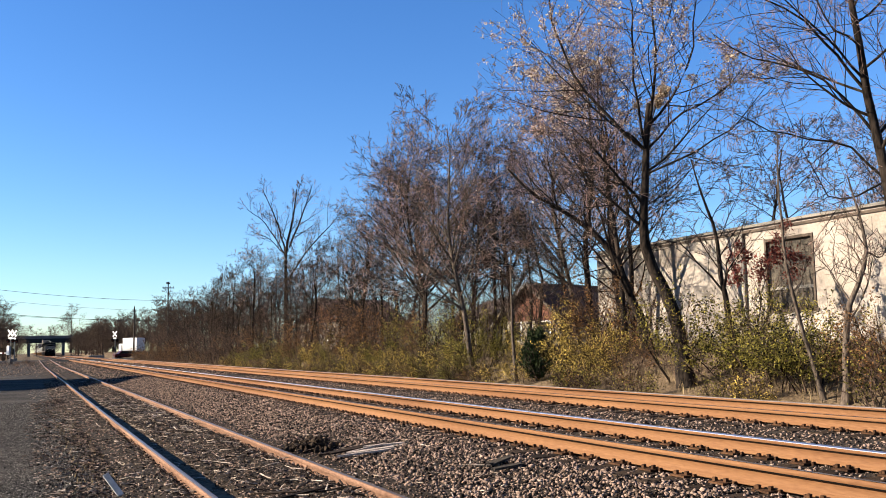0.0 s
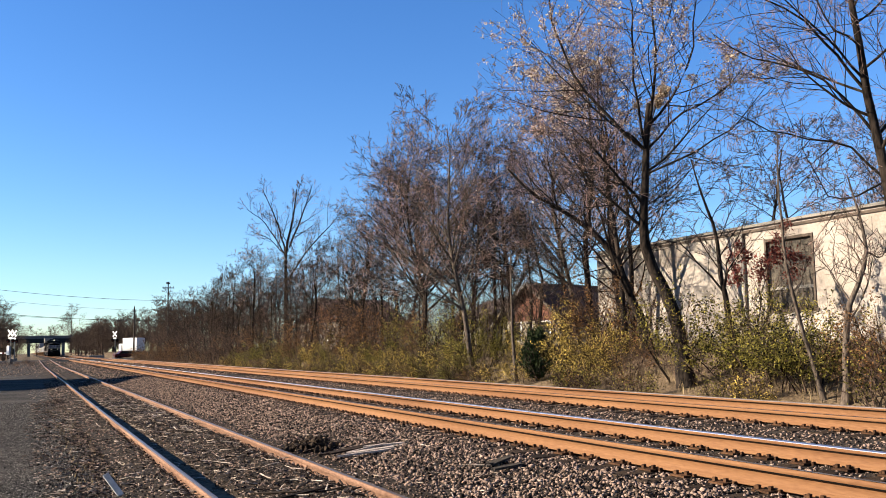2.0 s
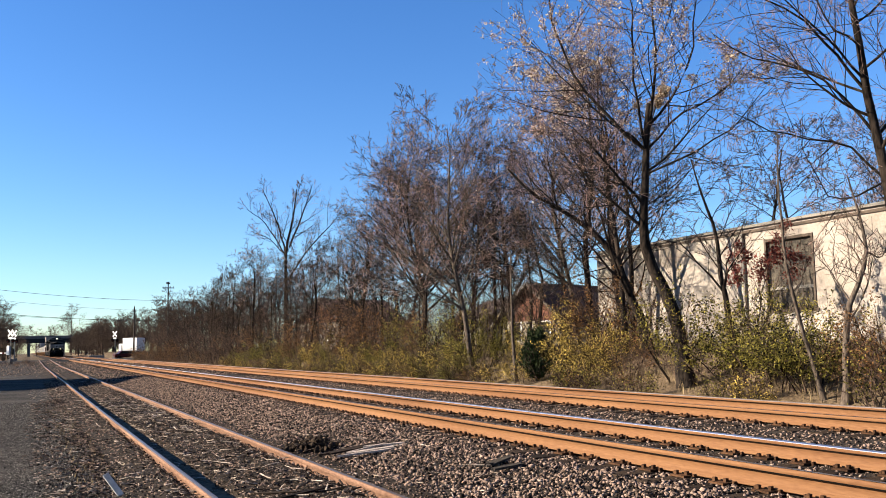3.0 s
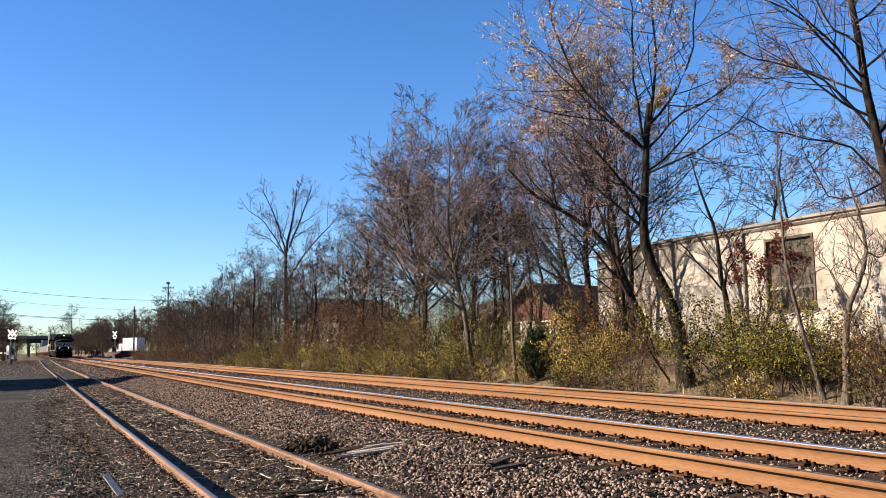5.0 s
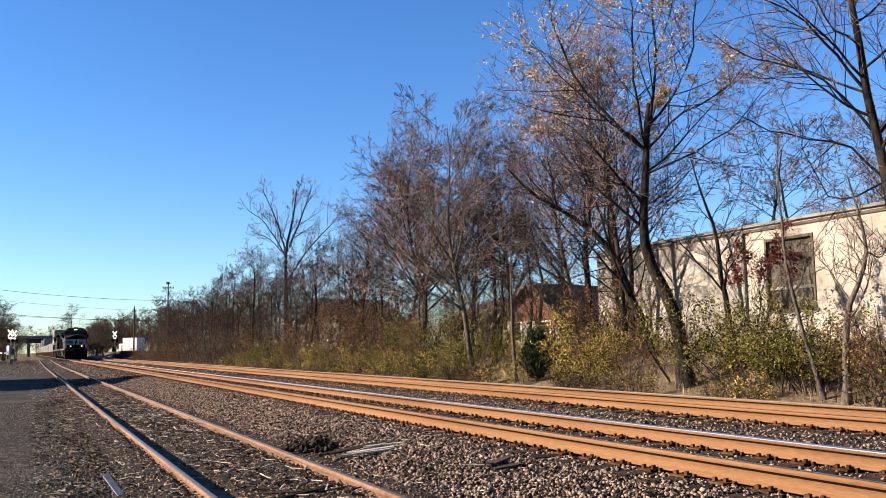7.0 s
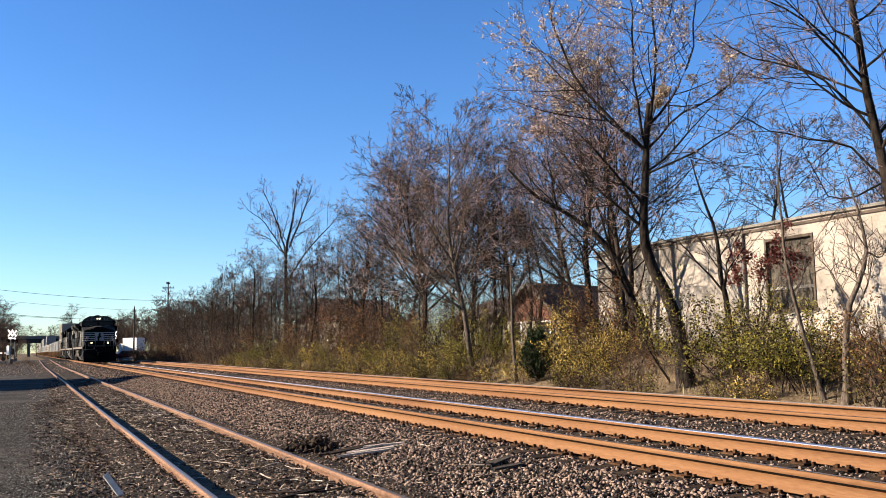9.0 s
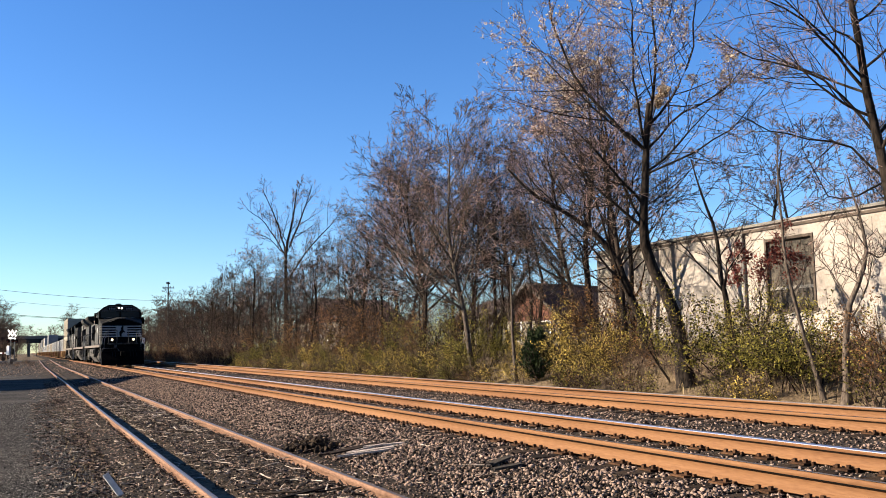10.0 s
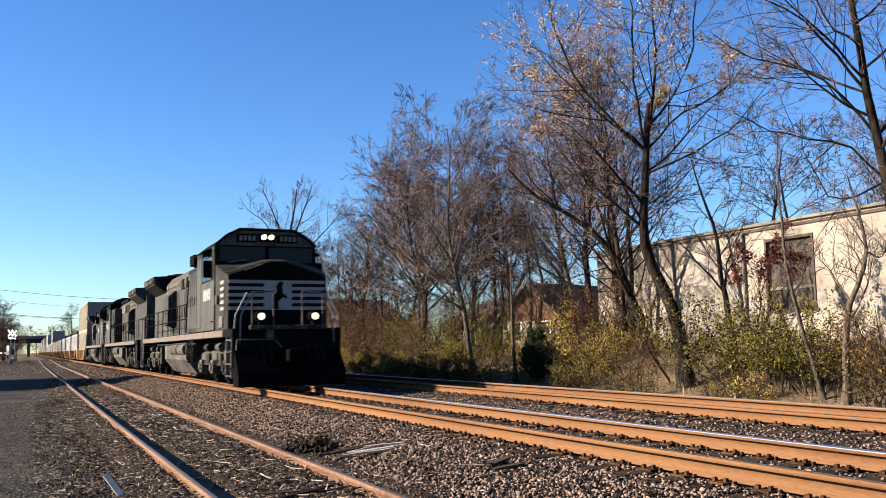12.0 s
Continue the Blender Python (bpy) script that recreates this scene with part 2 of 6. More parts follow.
def raw_mesh(name, verts, faces, material, parent=None, smooth=False):
    """A mesh from arrays: verts (n, 3), faces (m, 3 or 4)."""
    verts = np.asarray(verts, dtype=np.float32).reshape(-1, 3)
    faces = np.asarray(faces, dtype=np.int32)
    k = faces.shape[1]
    me = bpy.data.meshes.new(name)
    me.vertices.add(len(verts))
    me.vertices.foreach_set("co", verts.ravel())
    me.loops.add(faces.size)
    me.loops.foreach_set("vertex_index", faces.ravel())
    me.polygons.add(len(faces))
    me.polygons.foreach_set("loop_start", np.arange(0, faces.size, k, dtype=np.int32))
    me.update(calc_edges=True)
    if smooth:
        me.shade_smooth()
    me.materials.append(material)
    ob = new(name, me)
    if parent is not None:
        ob.parent = parent
    return ob


def sheet(name, xs, ys, height, material):
    """A ground sheet over a grid, with its height from a function of arrays."""
    gx, gy = np.meshgrid(np.asarray(xs, float), np.asarray(ys, float))
    v = np.stack([gx, gy, height(gx, gy)], -1).reshape(-1, 3)
    nx, ny = len(xs), len(ys)
    i = (np.arange(ny - 1)[:, None] * nx + np.arange(nx - 1)[None, :]).ravel()
    return raw_mesh(name, v, np.stack([i, i + 1, i + nx + 1, i + nx], -1), material, smooth=True)


def bumps(x, y, seed, size):
    """Smooth uneven ground from a few sines."""
    rng = np.random.RandomState(seed)
    out = np.zeros_like(x)
    for _ in range(9):
        a, f, ph = rng.rand() * 6.28, (0.4 + rng.rand() * 1.6) / size, rng.rand() * 6.28
        out += np.sin((x * np.cos(a) + y * np.sin(a)) * f * 6.28 + ph)
    return out / 9


# ---- ground, lot, ballast, tracks ----
def ground_height(x, y):
    k = np.clip((x - 14.6) / 4.4, 0, 1)
    rise = 0.28 * np.clip((x - 13.9) / 1.0, 0, 1) + 1.0 * k * k * (3 - 2 * k)
    near = (np.abs(x) < 60) & (y < 200)
    return rise - 0.03 + np.where(near, 0.05 * bumps(x, y, 3, 5.0) * (x > 12.5), 0)


xs = [-3000, -800, -200, -60, -30, -15, -8, -4, -2, 0, 2, 4, 8, 12, 12.4, 12.7] + [12.5 + 0.5 * i for i in range(1, 24)] + [26, 30, 40, 60, 120, 400, 1000, 3000]
ys = [-600, -150, -50, -20, -5] + [i * 2.0 for i in range(0, 75)] + [160, 180, 200, 250, 320, 420, 600, 1000, 2000, 4000]
tagged(sheet("ground", xs, ys, ground_height, M_EARTH), "dry brown earth with leaf litter beside the railway", "ground", kind="structure")

lot_y = [-15, -8, 0] + [4 + 0.5 * i for i in range(0, 90)] + [50 + 1.0 * i for i in range(0, 85)]
tagged(sheet("pavement", [-60, -30, -15, -8] + [-6 + 0.5 * i for i in range(0, 14)] + [0.85],
             lot_y, lambda x, y: 0.012 + 0.018 * bumps(x, y, 5, 4.0), M_LOT),
       "worn dark grey asphalt and gravel lot", "lot", kind="structure")


def side_height(x, y):
    mid = np.exp(-((x - 2.34) / 0.55) ** 2)
    heaped = np.clip((x - 0.95) / 0.40, 0, 1) * (x < 1.55) + np.clip((x - 2.25) / 0.45, 0, 1) * (x < 3.05)
    return 0.03 + heaped * (0.052 + 0.02 * bumps(x, y, 9, 1.6)) + 0.02 * bumps(x, y, 7, 0.9) + 0.018 * bumps(x, y, 8, 0.35) - 0.10 * np.clip(1.6 - np.abs(x - 1.84) / 0.16, 0, 1) - 0.07 * np.clip(1.6 - np.abs(x - 3.24) / 0.12, 0, 1) - 0.02 * mid + 0.30 * np.clip((y - 95) / 45, 0, 1)


tagged(sheet("siding_bed", [0.80 + 0.05 * i for i in range(0, 66)], [-15, -10, -5, 0] + [2 + 0.2 * i for i in range(0, 240)] + [50 + 1.0 * i for i in range(1, 92)],
             side_height, M_SIDEBED), "dark cindery dirt round the siding, littered with debris", "dirt", kind="structure")

BED_X = np.array([3.55, 3.8, 4.1, 4.4, 4.7, 4.95, 5.2, 5.6425, 6.0, 6.4, 6.8, 7.15, 7.6, 8.1, 8.57, 9.1, 9.6, 9.99, 10.4, 10.8, 11.2, 11.5, 11.9, 12.3, 12.7, 13.1, 13.5])
BED_Z = np.array([0.0, 0.03, 0.08, 0.14, 0.19, 0.225, 0.24, 0.245, 0.24, 0.235, 0.24, 0.245, 0.24, 0.22, 0.21, 0.22, 0.24, 0.245, 0.24, 0.235, 0.24, 0.245, 0.24, 0.20, 0.12, 0.04, -0.02])


def bed_height(x, y):
    return np.interp(x, BED_X, BED_Z) + 0.014 * bumps(x, y, 11, 0.7) + 0.012 * bumps(x, y, 12, 2.5)


tagged(sheet("ballast_bed", BED_X, [-12 + 0.3 * i for i in range(0, 240)] + [60 + 1.5 * i for i in range(0, 130)] + [260, 320, 400, 520, 700, 1200],
             bed_height, M_BED), "raised bed of grey-brown crushed stone under two tracks", "ballast", kind="structure")


def scatter_stones(name, n, x0, x1, y0, y1, size0, size1, height, material, seed, lift=0.25, bias=1.0, squash=0.75):
    """Angular little stones: eight-faced lumps, each turned and dented by chance."""
    rng = np.random.RandomState(seed)
    x = x0 + (x1 - x0) * rng.rand(n)
    y = y0 + (y1 - y0) * rng.rand(n) ** bias
    s = size0 + (size1 - size0) * rng.rand(n) ** 1.6
    on_tie = np.abs((y - 1.5 + 0.255) % 0.51 - 0.255) < 0.13
    for xt in (X_MAIN, X_FAR):
        bare = on_tie & (x > xt - 0.52) & (x < xt + GAUGE + 0.52) & (rng.rand(n) < 0.86) & (y < 98)
        x, y, s, on_tie = x[~bare], y[~bare], s[~bare], on_tie[~bare]
        n = len(x)
    base = np.array([[1, 0, 0], [-1, 0, 0], [0, 1, 0], [0, -1, 0], [0, 0, 1], [0, 0, -1]], float)
    v = base[None] * (0.55 + 0.6 * rng.rand(n, 6, 1)) + rng.normal(0, 0.2, (n, 6, 3))
    v = v * (s[:, None, None] * 0.5) * (0.7 + 0.6 * rng.rand(n, 1, 3))
    q, _ = np.linalg.qr(rng.normal(size=(n, 3, 3)))
    v = np.einsum("nij,nkj->nki", q, v)
    v[..., 2] *= squash
    v += np.stack([x, y, height(x, y) + s * lift], -1)[:, None, :]
    f = np.array([[0, 2, 4], [2, 1, 4], [1, 3, 4], [3, 0, 4], [2, 0, 5], [1, 2, 5], [3, 1, 5], [0, 3, 5]])
    faces = (f[None] + 6 * np.arange(n)[:, None, None]).reshape(-1, 3)
    return raw_mesh(name, v, faces, material)


RAIL_PROFILE = [(-0.070, 0.0), (0.070, 0.0), (0.070, 0.012), (0.018, 0.030), (0.010, 0.045), (0.010, 0.118), (0.031, 0.135),
                (0.037, 0.165), (0.030, 0.176), (-0.030, 0.176), (-0.037, 0.165), (-0.035, 0.135), (-0.010, 0.118), (-0.010, 0.045), (-0.018, 0.030), (-0.070, 0.012)]


def rail_mesh(name, x, ztop, ys, material, parent, wander=0.0, seed=0, gauge_side=False):
    """A steel rail: head, web and foot swept along the track."""
    rng = np.random.RandomState(seed)
    ys = np.asarray(ys, float)
    dx = wander * np.interp(ys, np.arange(-40, 1300, 12.0), rng.normal(size=len(np.arange(-40, 1300, 12.0))))
    zz = np.array([ztop(y) for y in ys]) - 0.176
    prof = np.array(RAIL_PROFILE)
    v = np.zeros((len(ys), len(prof), 3))
    v[..., 0] = (x + dx)[:, None] + prof[None, :, 0]
    v[..., 1] = ys[:, None]
    v[..., 2] = zz[:, None] + prof[None, :, 1]
    k, n = len(prof), len(ys)
    i = np.arange(n - 1)[:, None] * k + np.arange(k)[None]
    j = np.arange(n - 1)[:, None] * k + (np.arange(k)[None] + 1) % k
    faces = np.stack([i, i + k, j + k, j], -1).reshape(-1, 4)
    ob = raw_mesh(name, v, faces, material, parent)
    # the worn strip on top, rounded over towards the gauge side
    worn = np.array([(-0.0374, 0.166), (-0.0335, 0.1735), (-0.025, 0.1790), (0.010, 0.1802)]) if gauge_side else np.array([(-0.024, 0.1802), (0.022, 0.1798), (0.033, 0.1745), (0.0374, 0.164)])
    q = len(worn)
    top = np.zeros((len(ys), q, 3))
    top[..., 0] = (x + dx)[:, None] + worn[None, :, 0]
    top[..., 1] = ys[:, None]
    top[..., 2] = zz[:, None] + worn[None, :, 1]
    a = (np.arange(n - 1)[:, None] * q + np.arange(q - 1)[None]).ravel()
    return ob, top, np.stack([a, a + 1, a + q + 1, a + q], -1)


long_ys = list(np.arange(-12, 120, 3.0)) + list(np.arange(120, 400, 10.0)) + [450, 600, 900, 1250]
tie_bm = boxed(-1.3, 1.3, -0.115, 0.115, -0.17, 0.0, 0.012)
tie_me = bpy.data.meshes.new("tie")
tie_bm.to_mesh(tie_me)
tie_bm.free()
tie_me.materials.append(M_TIE)
plate_bm = boxed(-0.18, 0.18, -0.095, 0.095, 0.0, 0.018)
for sx, sy in ((-0.105, -0.05), (0.105, 0.05), (-0.13, 0.06), (0.13, -0.06)):
    box(plate_bm, sx - 0.016, sx + 0.016, sy - 0.016, sy + 0.016, 0.012, 0.052)
for sy in (-0.13, 0.13):
    box(plate_bm, -0.10, 0.10, sy - 0.012, sy + 0.012, -0.02, 0.032)
plate_me = bpy.data.meshes.new("tie_plate")
plate_bm.to_mesh(plate_me)
plate_bm.free()
plate_me.materials.append(M_PLATE)


def track(name, x, label, seed, shine_near, shine_far):
    t = holder(name, pose(0, 0, 0), label, "track", kind="structure")
    rng = random.Random(seed)
    for k, shine in ((0, shine_near), (1, shine_far)):
        _, top, faces = rail_mesh("rail", x + k * GAUGE, lambda y: ZR, long_ys, M_RAIL, t, 0.004, seed + k, k == 1)
        raw_mesh("running_surface", top, faces, shine, t, smooth=True)
        # a thin near-black strip runs along the rail just under its head
        dark_strip = boxed(x + k * GAUGE - 0.0395, x + k * GAUGE - 0.030, -12, 200, ZR - 0.050, ZR - 0.041)
        part("grease_line", dark_strip, M_DARKGEAR, t, "dark line under the rail head")
    for i in range(190):
        y = 1.5 + i * 0.51 + rng.uniform(-0.03, 0.03)
        for me, dx, z in ((tie_me, GAUGE / 2, 0.252), (plate_me, 0, 0.256), (plate_me, GAUGE, 0.256)):
            ob = new(me.name, me)
            ob.parent = t
            ob.location = (x + dx + (rng.uniform(-0.05, 0.05) if me is tie_me else 0), y, z)
            ob.rotation_euler = (0, 0, rng.uniform(-0.025, 0.025))
    far = bmesh.new()
    for i in range(320):
        y = 99.0 + i * 0.51
        box(far, x + GAUGE / 2 - 1.3, x + GAUGE / 2 + 1.3, y - 0.11, y + 0.11, 0.08, 0.252)
    tagged(part("distant_ties", far, M_TIE, t), kind="stuff")
    return t


track("track_1", X_MAIN, "rust-orange main track on dark wooden ties", 21, M_DULLSTEEL, M_STEEL)
track("track_2", X_FAR, "rust-orange second main track on dark wooden ties", 31, M_DULLSTEEL, M_DULLSTEEL)


def siding_top(y):
    return ZS + 0.30 * min(max((y - 95) / 45, 0), 1)


siding = holder("track_3", pose(0, 0, 0), "half-buried rusty siding track in littered dirt", "track", kind="structure")
side_ys = list(np.arange(-14, 96, 2.5)) + list(np.arange(96, 150, 4.0))
for k in (0, 1):
    _, top, faces = rail_mesh("rail", X_SIDE + k * GAUGE, siding_top, side_ys, M_SIDERAIL, siding, 0.012, 41 + k)
    raw_mesh("running_surface", top, faces, M_DULLSTEEL, siding)
for x, y in ((X_SIDE + GAUGE, 10.9), (X_SIDE, 14.3), (X_SIDE + GAUGE, 22.8), (X_SIDE, 26.2)):
    for sx in (-1, 1):
        bar = boxed(x + sx * 0.012 - 0.012, x + sx * 0.012 + 0.012, y - 0.45, y + 0.45, ZS - 0.125, ZS - 0.045, 0.006)
        for k in range(4):
            by = y - 0.30 + k * 0.20
            rod(bar, (x + sx * 0.02, by, ZS - 0.085), (x + sx * 0.055, by, ZS - 0.085), 0.018, 6)
        part("joint_bar", bar, M_SIDERAIL, siding, "rusty bolted joint bar")

# Stones: dense near, thinner far off.
def flat_lot(x, y):
    return 0.018 + 0.018 * bumps(x, y, 5, 4.0)


tagged(scatter_stones("ballast_stones", 60000, 3.7, 5.55, 3.0, 46, 0.022, 0.068, bed_height, M_STONE, 51, 0.2, 1.35), "angular grey and tan crushed stones of the bed", "ballast", kind="stuff")
tagged(scatter_stones("ballast_stones", 54000, 5.72, 12.6, 3.0, 42, 0.026, 0.070, bed_height, M_STONE, 52, 0.10, 1.3), "angular grey and tan crushed stones between rails", "ballast", kind="stuff")
tagged(scatter_stones("ballast_stones", 14000, 3.7, 12.8, 46, 125, 0.05, 0.13, bed_height, M_STONE, 53, 0.15, 1.5), "angular grey crushed stones farther along the bed", "ballast", kind="stuff")
tagged(scatter_stones("siding_stones", 36000, 0.75, 3.9, 6.5, 48, 0.012, 0.048, side_height, M_STONE, 54, 0.15, 1.5), "scattered stones along the siding", "gravel", kind="stuff")
tagged(scatter_stones("lot_stones", 46000, -0.85, 1.05, 8.0, 30, 0.007, 0.024, flat_lot, M_GRIT, 55, 0.40, 1.5), "small loose grey gravel on the lot", "gravel", kind="stuff")


def scatter_chips(name, n, x0, x1, y0, y1, height, material, seed, long0, long1):
    """Flat splinters and twigs of wood lying about."""
    rng = np.random.RandomState(seed)
    x, y = x0 + (x1 - x0) * rng.rand(n), y0 + (y1 - y0) * rng.rand(n) ** 1.5
    half = np.stack([long0 + (long1 - long0) * rng.rand(n) ** 5, 0.004 + 0.014 * rng.rand(n) ** 2, 0.0015 + 0.003 * rng.rand(n)], -1) / np.array([2, 1, 1])
    c = np.array([[-1, -1, -1], [1, -1, -1], [1, 1, -1], [-1, 1, -1], [-1, -1, 1], [1, -1, 1], [1, 1, 1], [-1, 1, 1]], float)
    v = c[None] * half[:, None, :]
    v[:, :, 1] *= (0.6 + 0.5 * c[None, :, 0] * rng.rand(n, 1))
    v[:, :, 2] += rng.normal(0, 0.12, (n, 1)) * v[:, :, 0]
    a = rng.rand(n) * 6.28
    ca, sa = np.cos(a)[:, None], np.sin(a)[:, None]
    vx, vy = v[:, :, 0] * ca - v[:, :, 1] * sa, v[:, :, 0] * sa + v[:, :, 1] * ca
    v = np.stack([vx + x[:, None], vy + y[:, None], v[:, :, 2] + (height(x, y) + 0.022)[:, None]], -1)
    f = np.array([[0, 3, 2, 1], [4, 5, 6, 7], [0, 1, 5, 4], [1, 2, 6, 5], [2, 3, 7, 6], [3, 0, 4, 7]])
    return raw_mesh(name, v, (f[None] + 8 * np.arange(n)[:, None, None]).reshape(-1, 4), material)


tagged(scatter_chips("wood_chips", 4200, 0.75, 3.3, 7.5, 50, side_height, M_CHIP, 61, 0.015, 0.30), "pale splintered wood and bark littering the siding", "debris", kind="stuff")
tagged(scatter_chips("wood_chips", 420, 3.2, 4.6, 7.5, 30, bed_height, M_CHIP, 62, 0.04, 0.35), "pale wood splinters on the stones", "debris", kind="stuff")
tagged(scatter_chips("wood_chips", 2600, 0.1, 1.0, 8.5, 40, flat_lot, M_CHIP, 63, 0.012, 0.12), "pale leaf and wood litter at the lot's edge", "debris", kind="stuff")
tagged(scatter_chips("wood_chips", 900, 1.75, 3.0, 16, 34, side_height, M_CHIP, 64, 0.04, 0.40), "pale heaped splinters between the siding's rails", "debris", kind="stuff")
tagged(scatter_stones("lot_stones", 5000, -8.0, 4.5, 62, 139, 0.04, 0.14, side_height, M_STONE, 56, 0.1, 0.8), "dark loose stones towards the road", "gravel", kind="stuff")


# ---- trees, shrubs and roots ----
def unit(v):
    return v / np.maximum(np.linalg.norm(v, axis=-1, keepdims=True), 1e-9)


def wander_lines(rng, start, way, length, k, wiggle, lift):
    pts, d = [start], way
    for _ in range(k):
        d = d + rng.normal(0, wiggle, d.shape)
        d[:, 2] += lift
        d = unit(d)
        pts.append(pts[-1] + d * (length / k)[:, None])
    return np.stack(pts, 1)


def sweep(pts, r0, r1, sides, start=0):
    n, k, _ = pts.shape
    t = unit(np.gradient(pts, axis=1))
    ref = np.where(np.abs(t[..., 2:3]) > 0.9, np.array([1.0, 0, 0]), np.array([0, 0, 1.0]))
    a = unit(np.cross(t, ref))
    b = np.cross(t, a)
    ang = np.arange(sides) * 2 * math.pi / sides
    r = (r0[:, None] + (r1 - r0)[:, None] * np.linspace(0, 1, k)[None])[..., None, None]
    v = pts[:, :, None, :] + r * (a[:, :, None, :] * np.cos(ang)[None, None, :, None] + b[:, :, None, :] * np.sin(ang)[None, None, :, None])
    base = start + (np.arange(n)[:, None, None] * k + np.arange(k - 1)[None, :, None]) * sides
    i, j = base + np.arange(sides), base + (np.arange(sides) + 1) % sides
    f = np.stack([i, j, j + sides, i + sides], -1).reshape(-1, 4)
    return v.reshape(-1, 3), f


def offshoots(rng, pts, r0, r1, length, m, t0, angle, ratio, thin):
    """m children on each line, from t0 of its length to its tip."""
    n, k, _ = pts.shape
    t = np.clip(t0 + (1 - t0) * (np.arange(m)[None] + rng.rand(n, m)) / m, 0, 0.999)
    u = t * (k - 1)
    i = u.astype(int)
    w = (u - i)[..., None]
    rows = np.arange(n)[:, None]
    p = pts[rows, i] * (1 - w) + pts[rows, i + 1] * w
    d = unit(pts[rows, i + 1] - pts[rows, i])
    side = unit(np.cross(d, rng.normal(size=d.shape)))
    a = np.radians(angle) * (0.7 + 0.6 * rng.rand(n, m))[..., None]
    way = unit(d * np.cos(a) + side * np.sin(a))
    ln = length[:, None] * ratio * (1.1 - 0.55 * t) * (0.6 + 0.7 * rng.rand(n, m))
    rad = (r0[:, None] + (r1 - r0)[:, None] * t) * thin
    return p.reshape(-1, 3), way.reshape(-1, 3), ln.ravel(), rad.ravel()


def scatter_roots(name, n, x0, x1, y0, y1, height, seed, label, long0=0.12, long1=0.55, bias=1.5):
    """Pale curled roots and torn bark strips lying about."""
    rng = np.random.RandomState(seed)
    x, y = x0 + (x1 - x0) * rng.rand(n), y0 + (y1 - y0) * rng.rand(n) ** bias
    a = rng.rand(n) * 6.28
    d = np.stack([np.cos(a), np.sin(a), 0.15 * rng.rand(n)], -1)
    ln = long0 + (long1 - long0) * rng.rand(n) ** 3
    P = wander_lines(rng, np.stack([x, y, height(x, y) + 0.035], -1), d, ln, 6, 0.32, 0.0)
    P[..., 2] = (height(x, y) + 0.03)[:, None] + 0.25 * (P[..., 2] - P[:, :1, 2]) + 0.02 * rng.rand(n, 1)
    r = 0.004 + 0.009 * rng.rand(n) ** 2
    v, f = sweep(P, r, r * 0.4, 4)
    return tagged(raw_mesh(name, v, f, M_CHIP), label, "debris", kind="stuff")


def leaf_cards(rng, pts, n, size, spread):
    """Small folded leaves hung about the given points."""
    c = pts[rng.randint(0, len(pts), n)] + rng.normal(0, spread, (n, 3))
    u = unit(rng.normal(size=(n, 3)))
    w = unit(np.cross(u, rng.normal(size=(n, 3))))
    s = size * (0.6 + 0.8 * rng.rand(n))[:, None]
    fold = np.cross(u, w) * s * 0.25
    v = np.stack([c - u * s, c + w * s * 0.55 + fold, c + u * s, c - w * s * 0.55 + fold], 1)
    return v.reshape(-1, 3), np.arange(4 * n).reshape(n, 4)


ALONG = Vector((math.cos(YAW), -math.sin(YAW), 0.0))   # the way in which the flat spines below are laid out


def spine_points(pts, rng, drift=0.0):
    """A spine from (offset, height) or (x, y, z); flat ones wander off their plane by drift."""
    pts = np.array(pts, float)
    if pts.shape[1] == 3:
        return pts
    off = np.cumsum(np.concatenate([[0.0], rng.normal(0, 1, len(pts) - 1)])) * drift
    return np.stack([pts[:, 0] * ALONG.x + off * ALONG.y * -1, pts[:, 0] * ALONG.y + off * ALONG.x, pts[:, 1]], -1)


def resample(pts, k):
    seg = np.concatenate([[0], np.cumsum(np.linalg.norm(np.diff(pts, axis=0), axis=1))])
    return np.stack([np.interp(np.linspace(0, 1, k + 1), seg / seg[-1], pts[:, i]) for i in range(3)], -1), seg[-1]


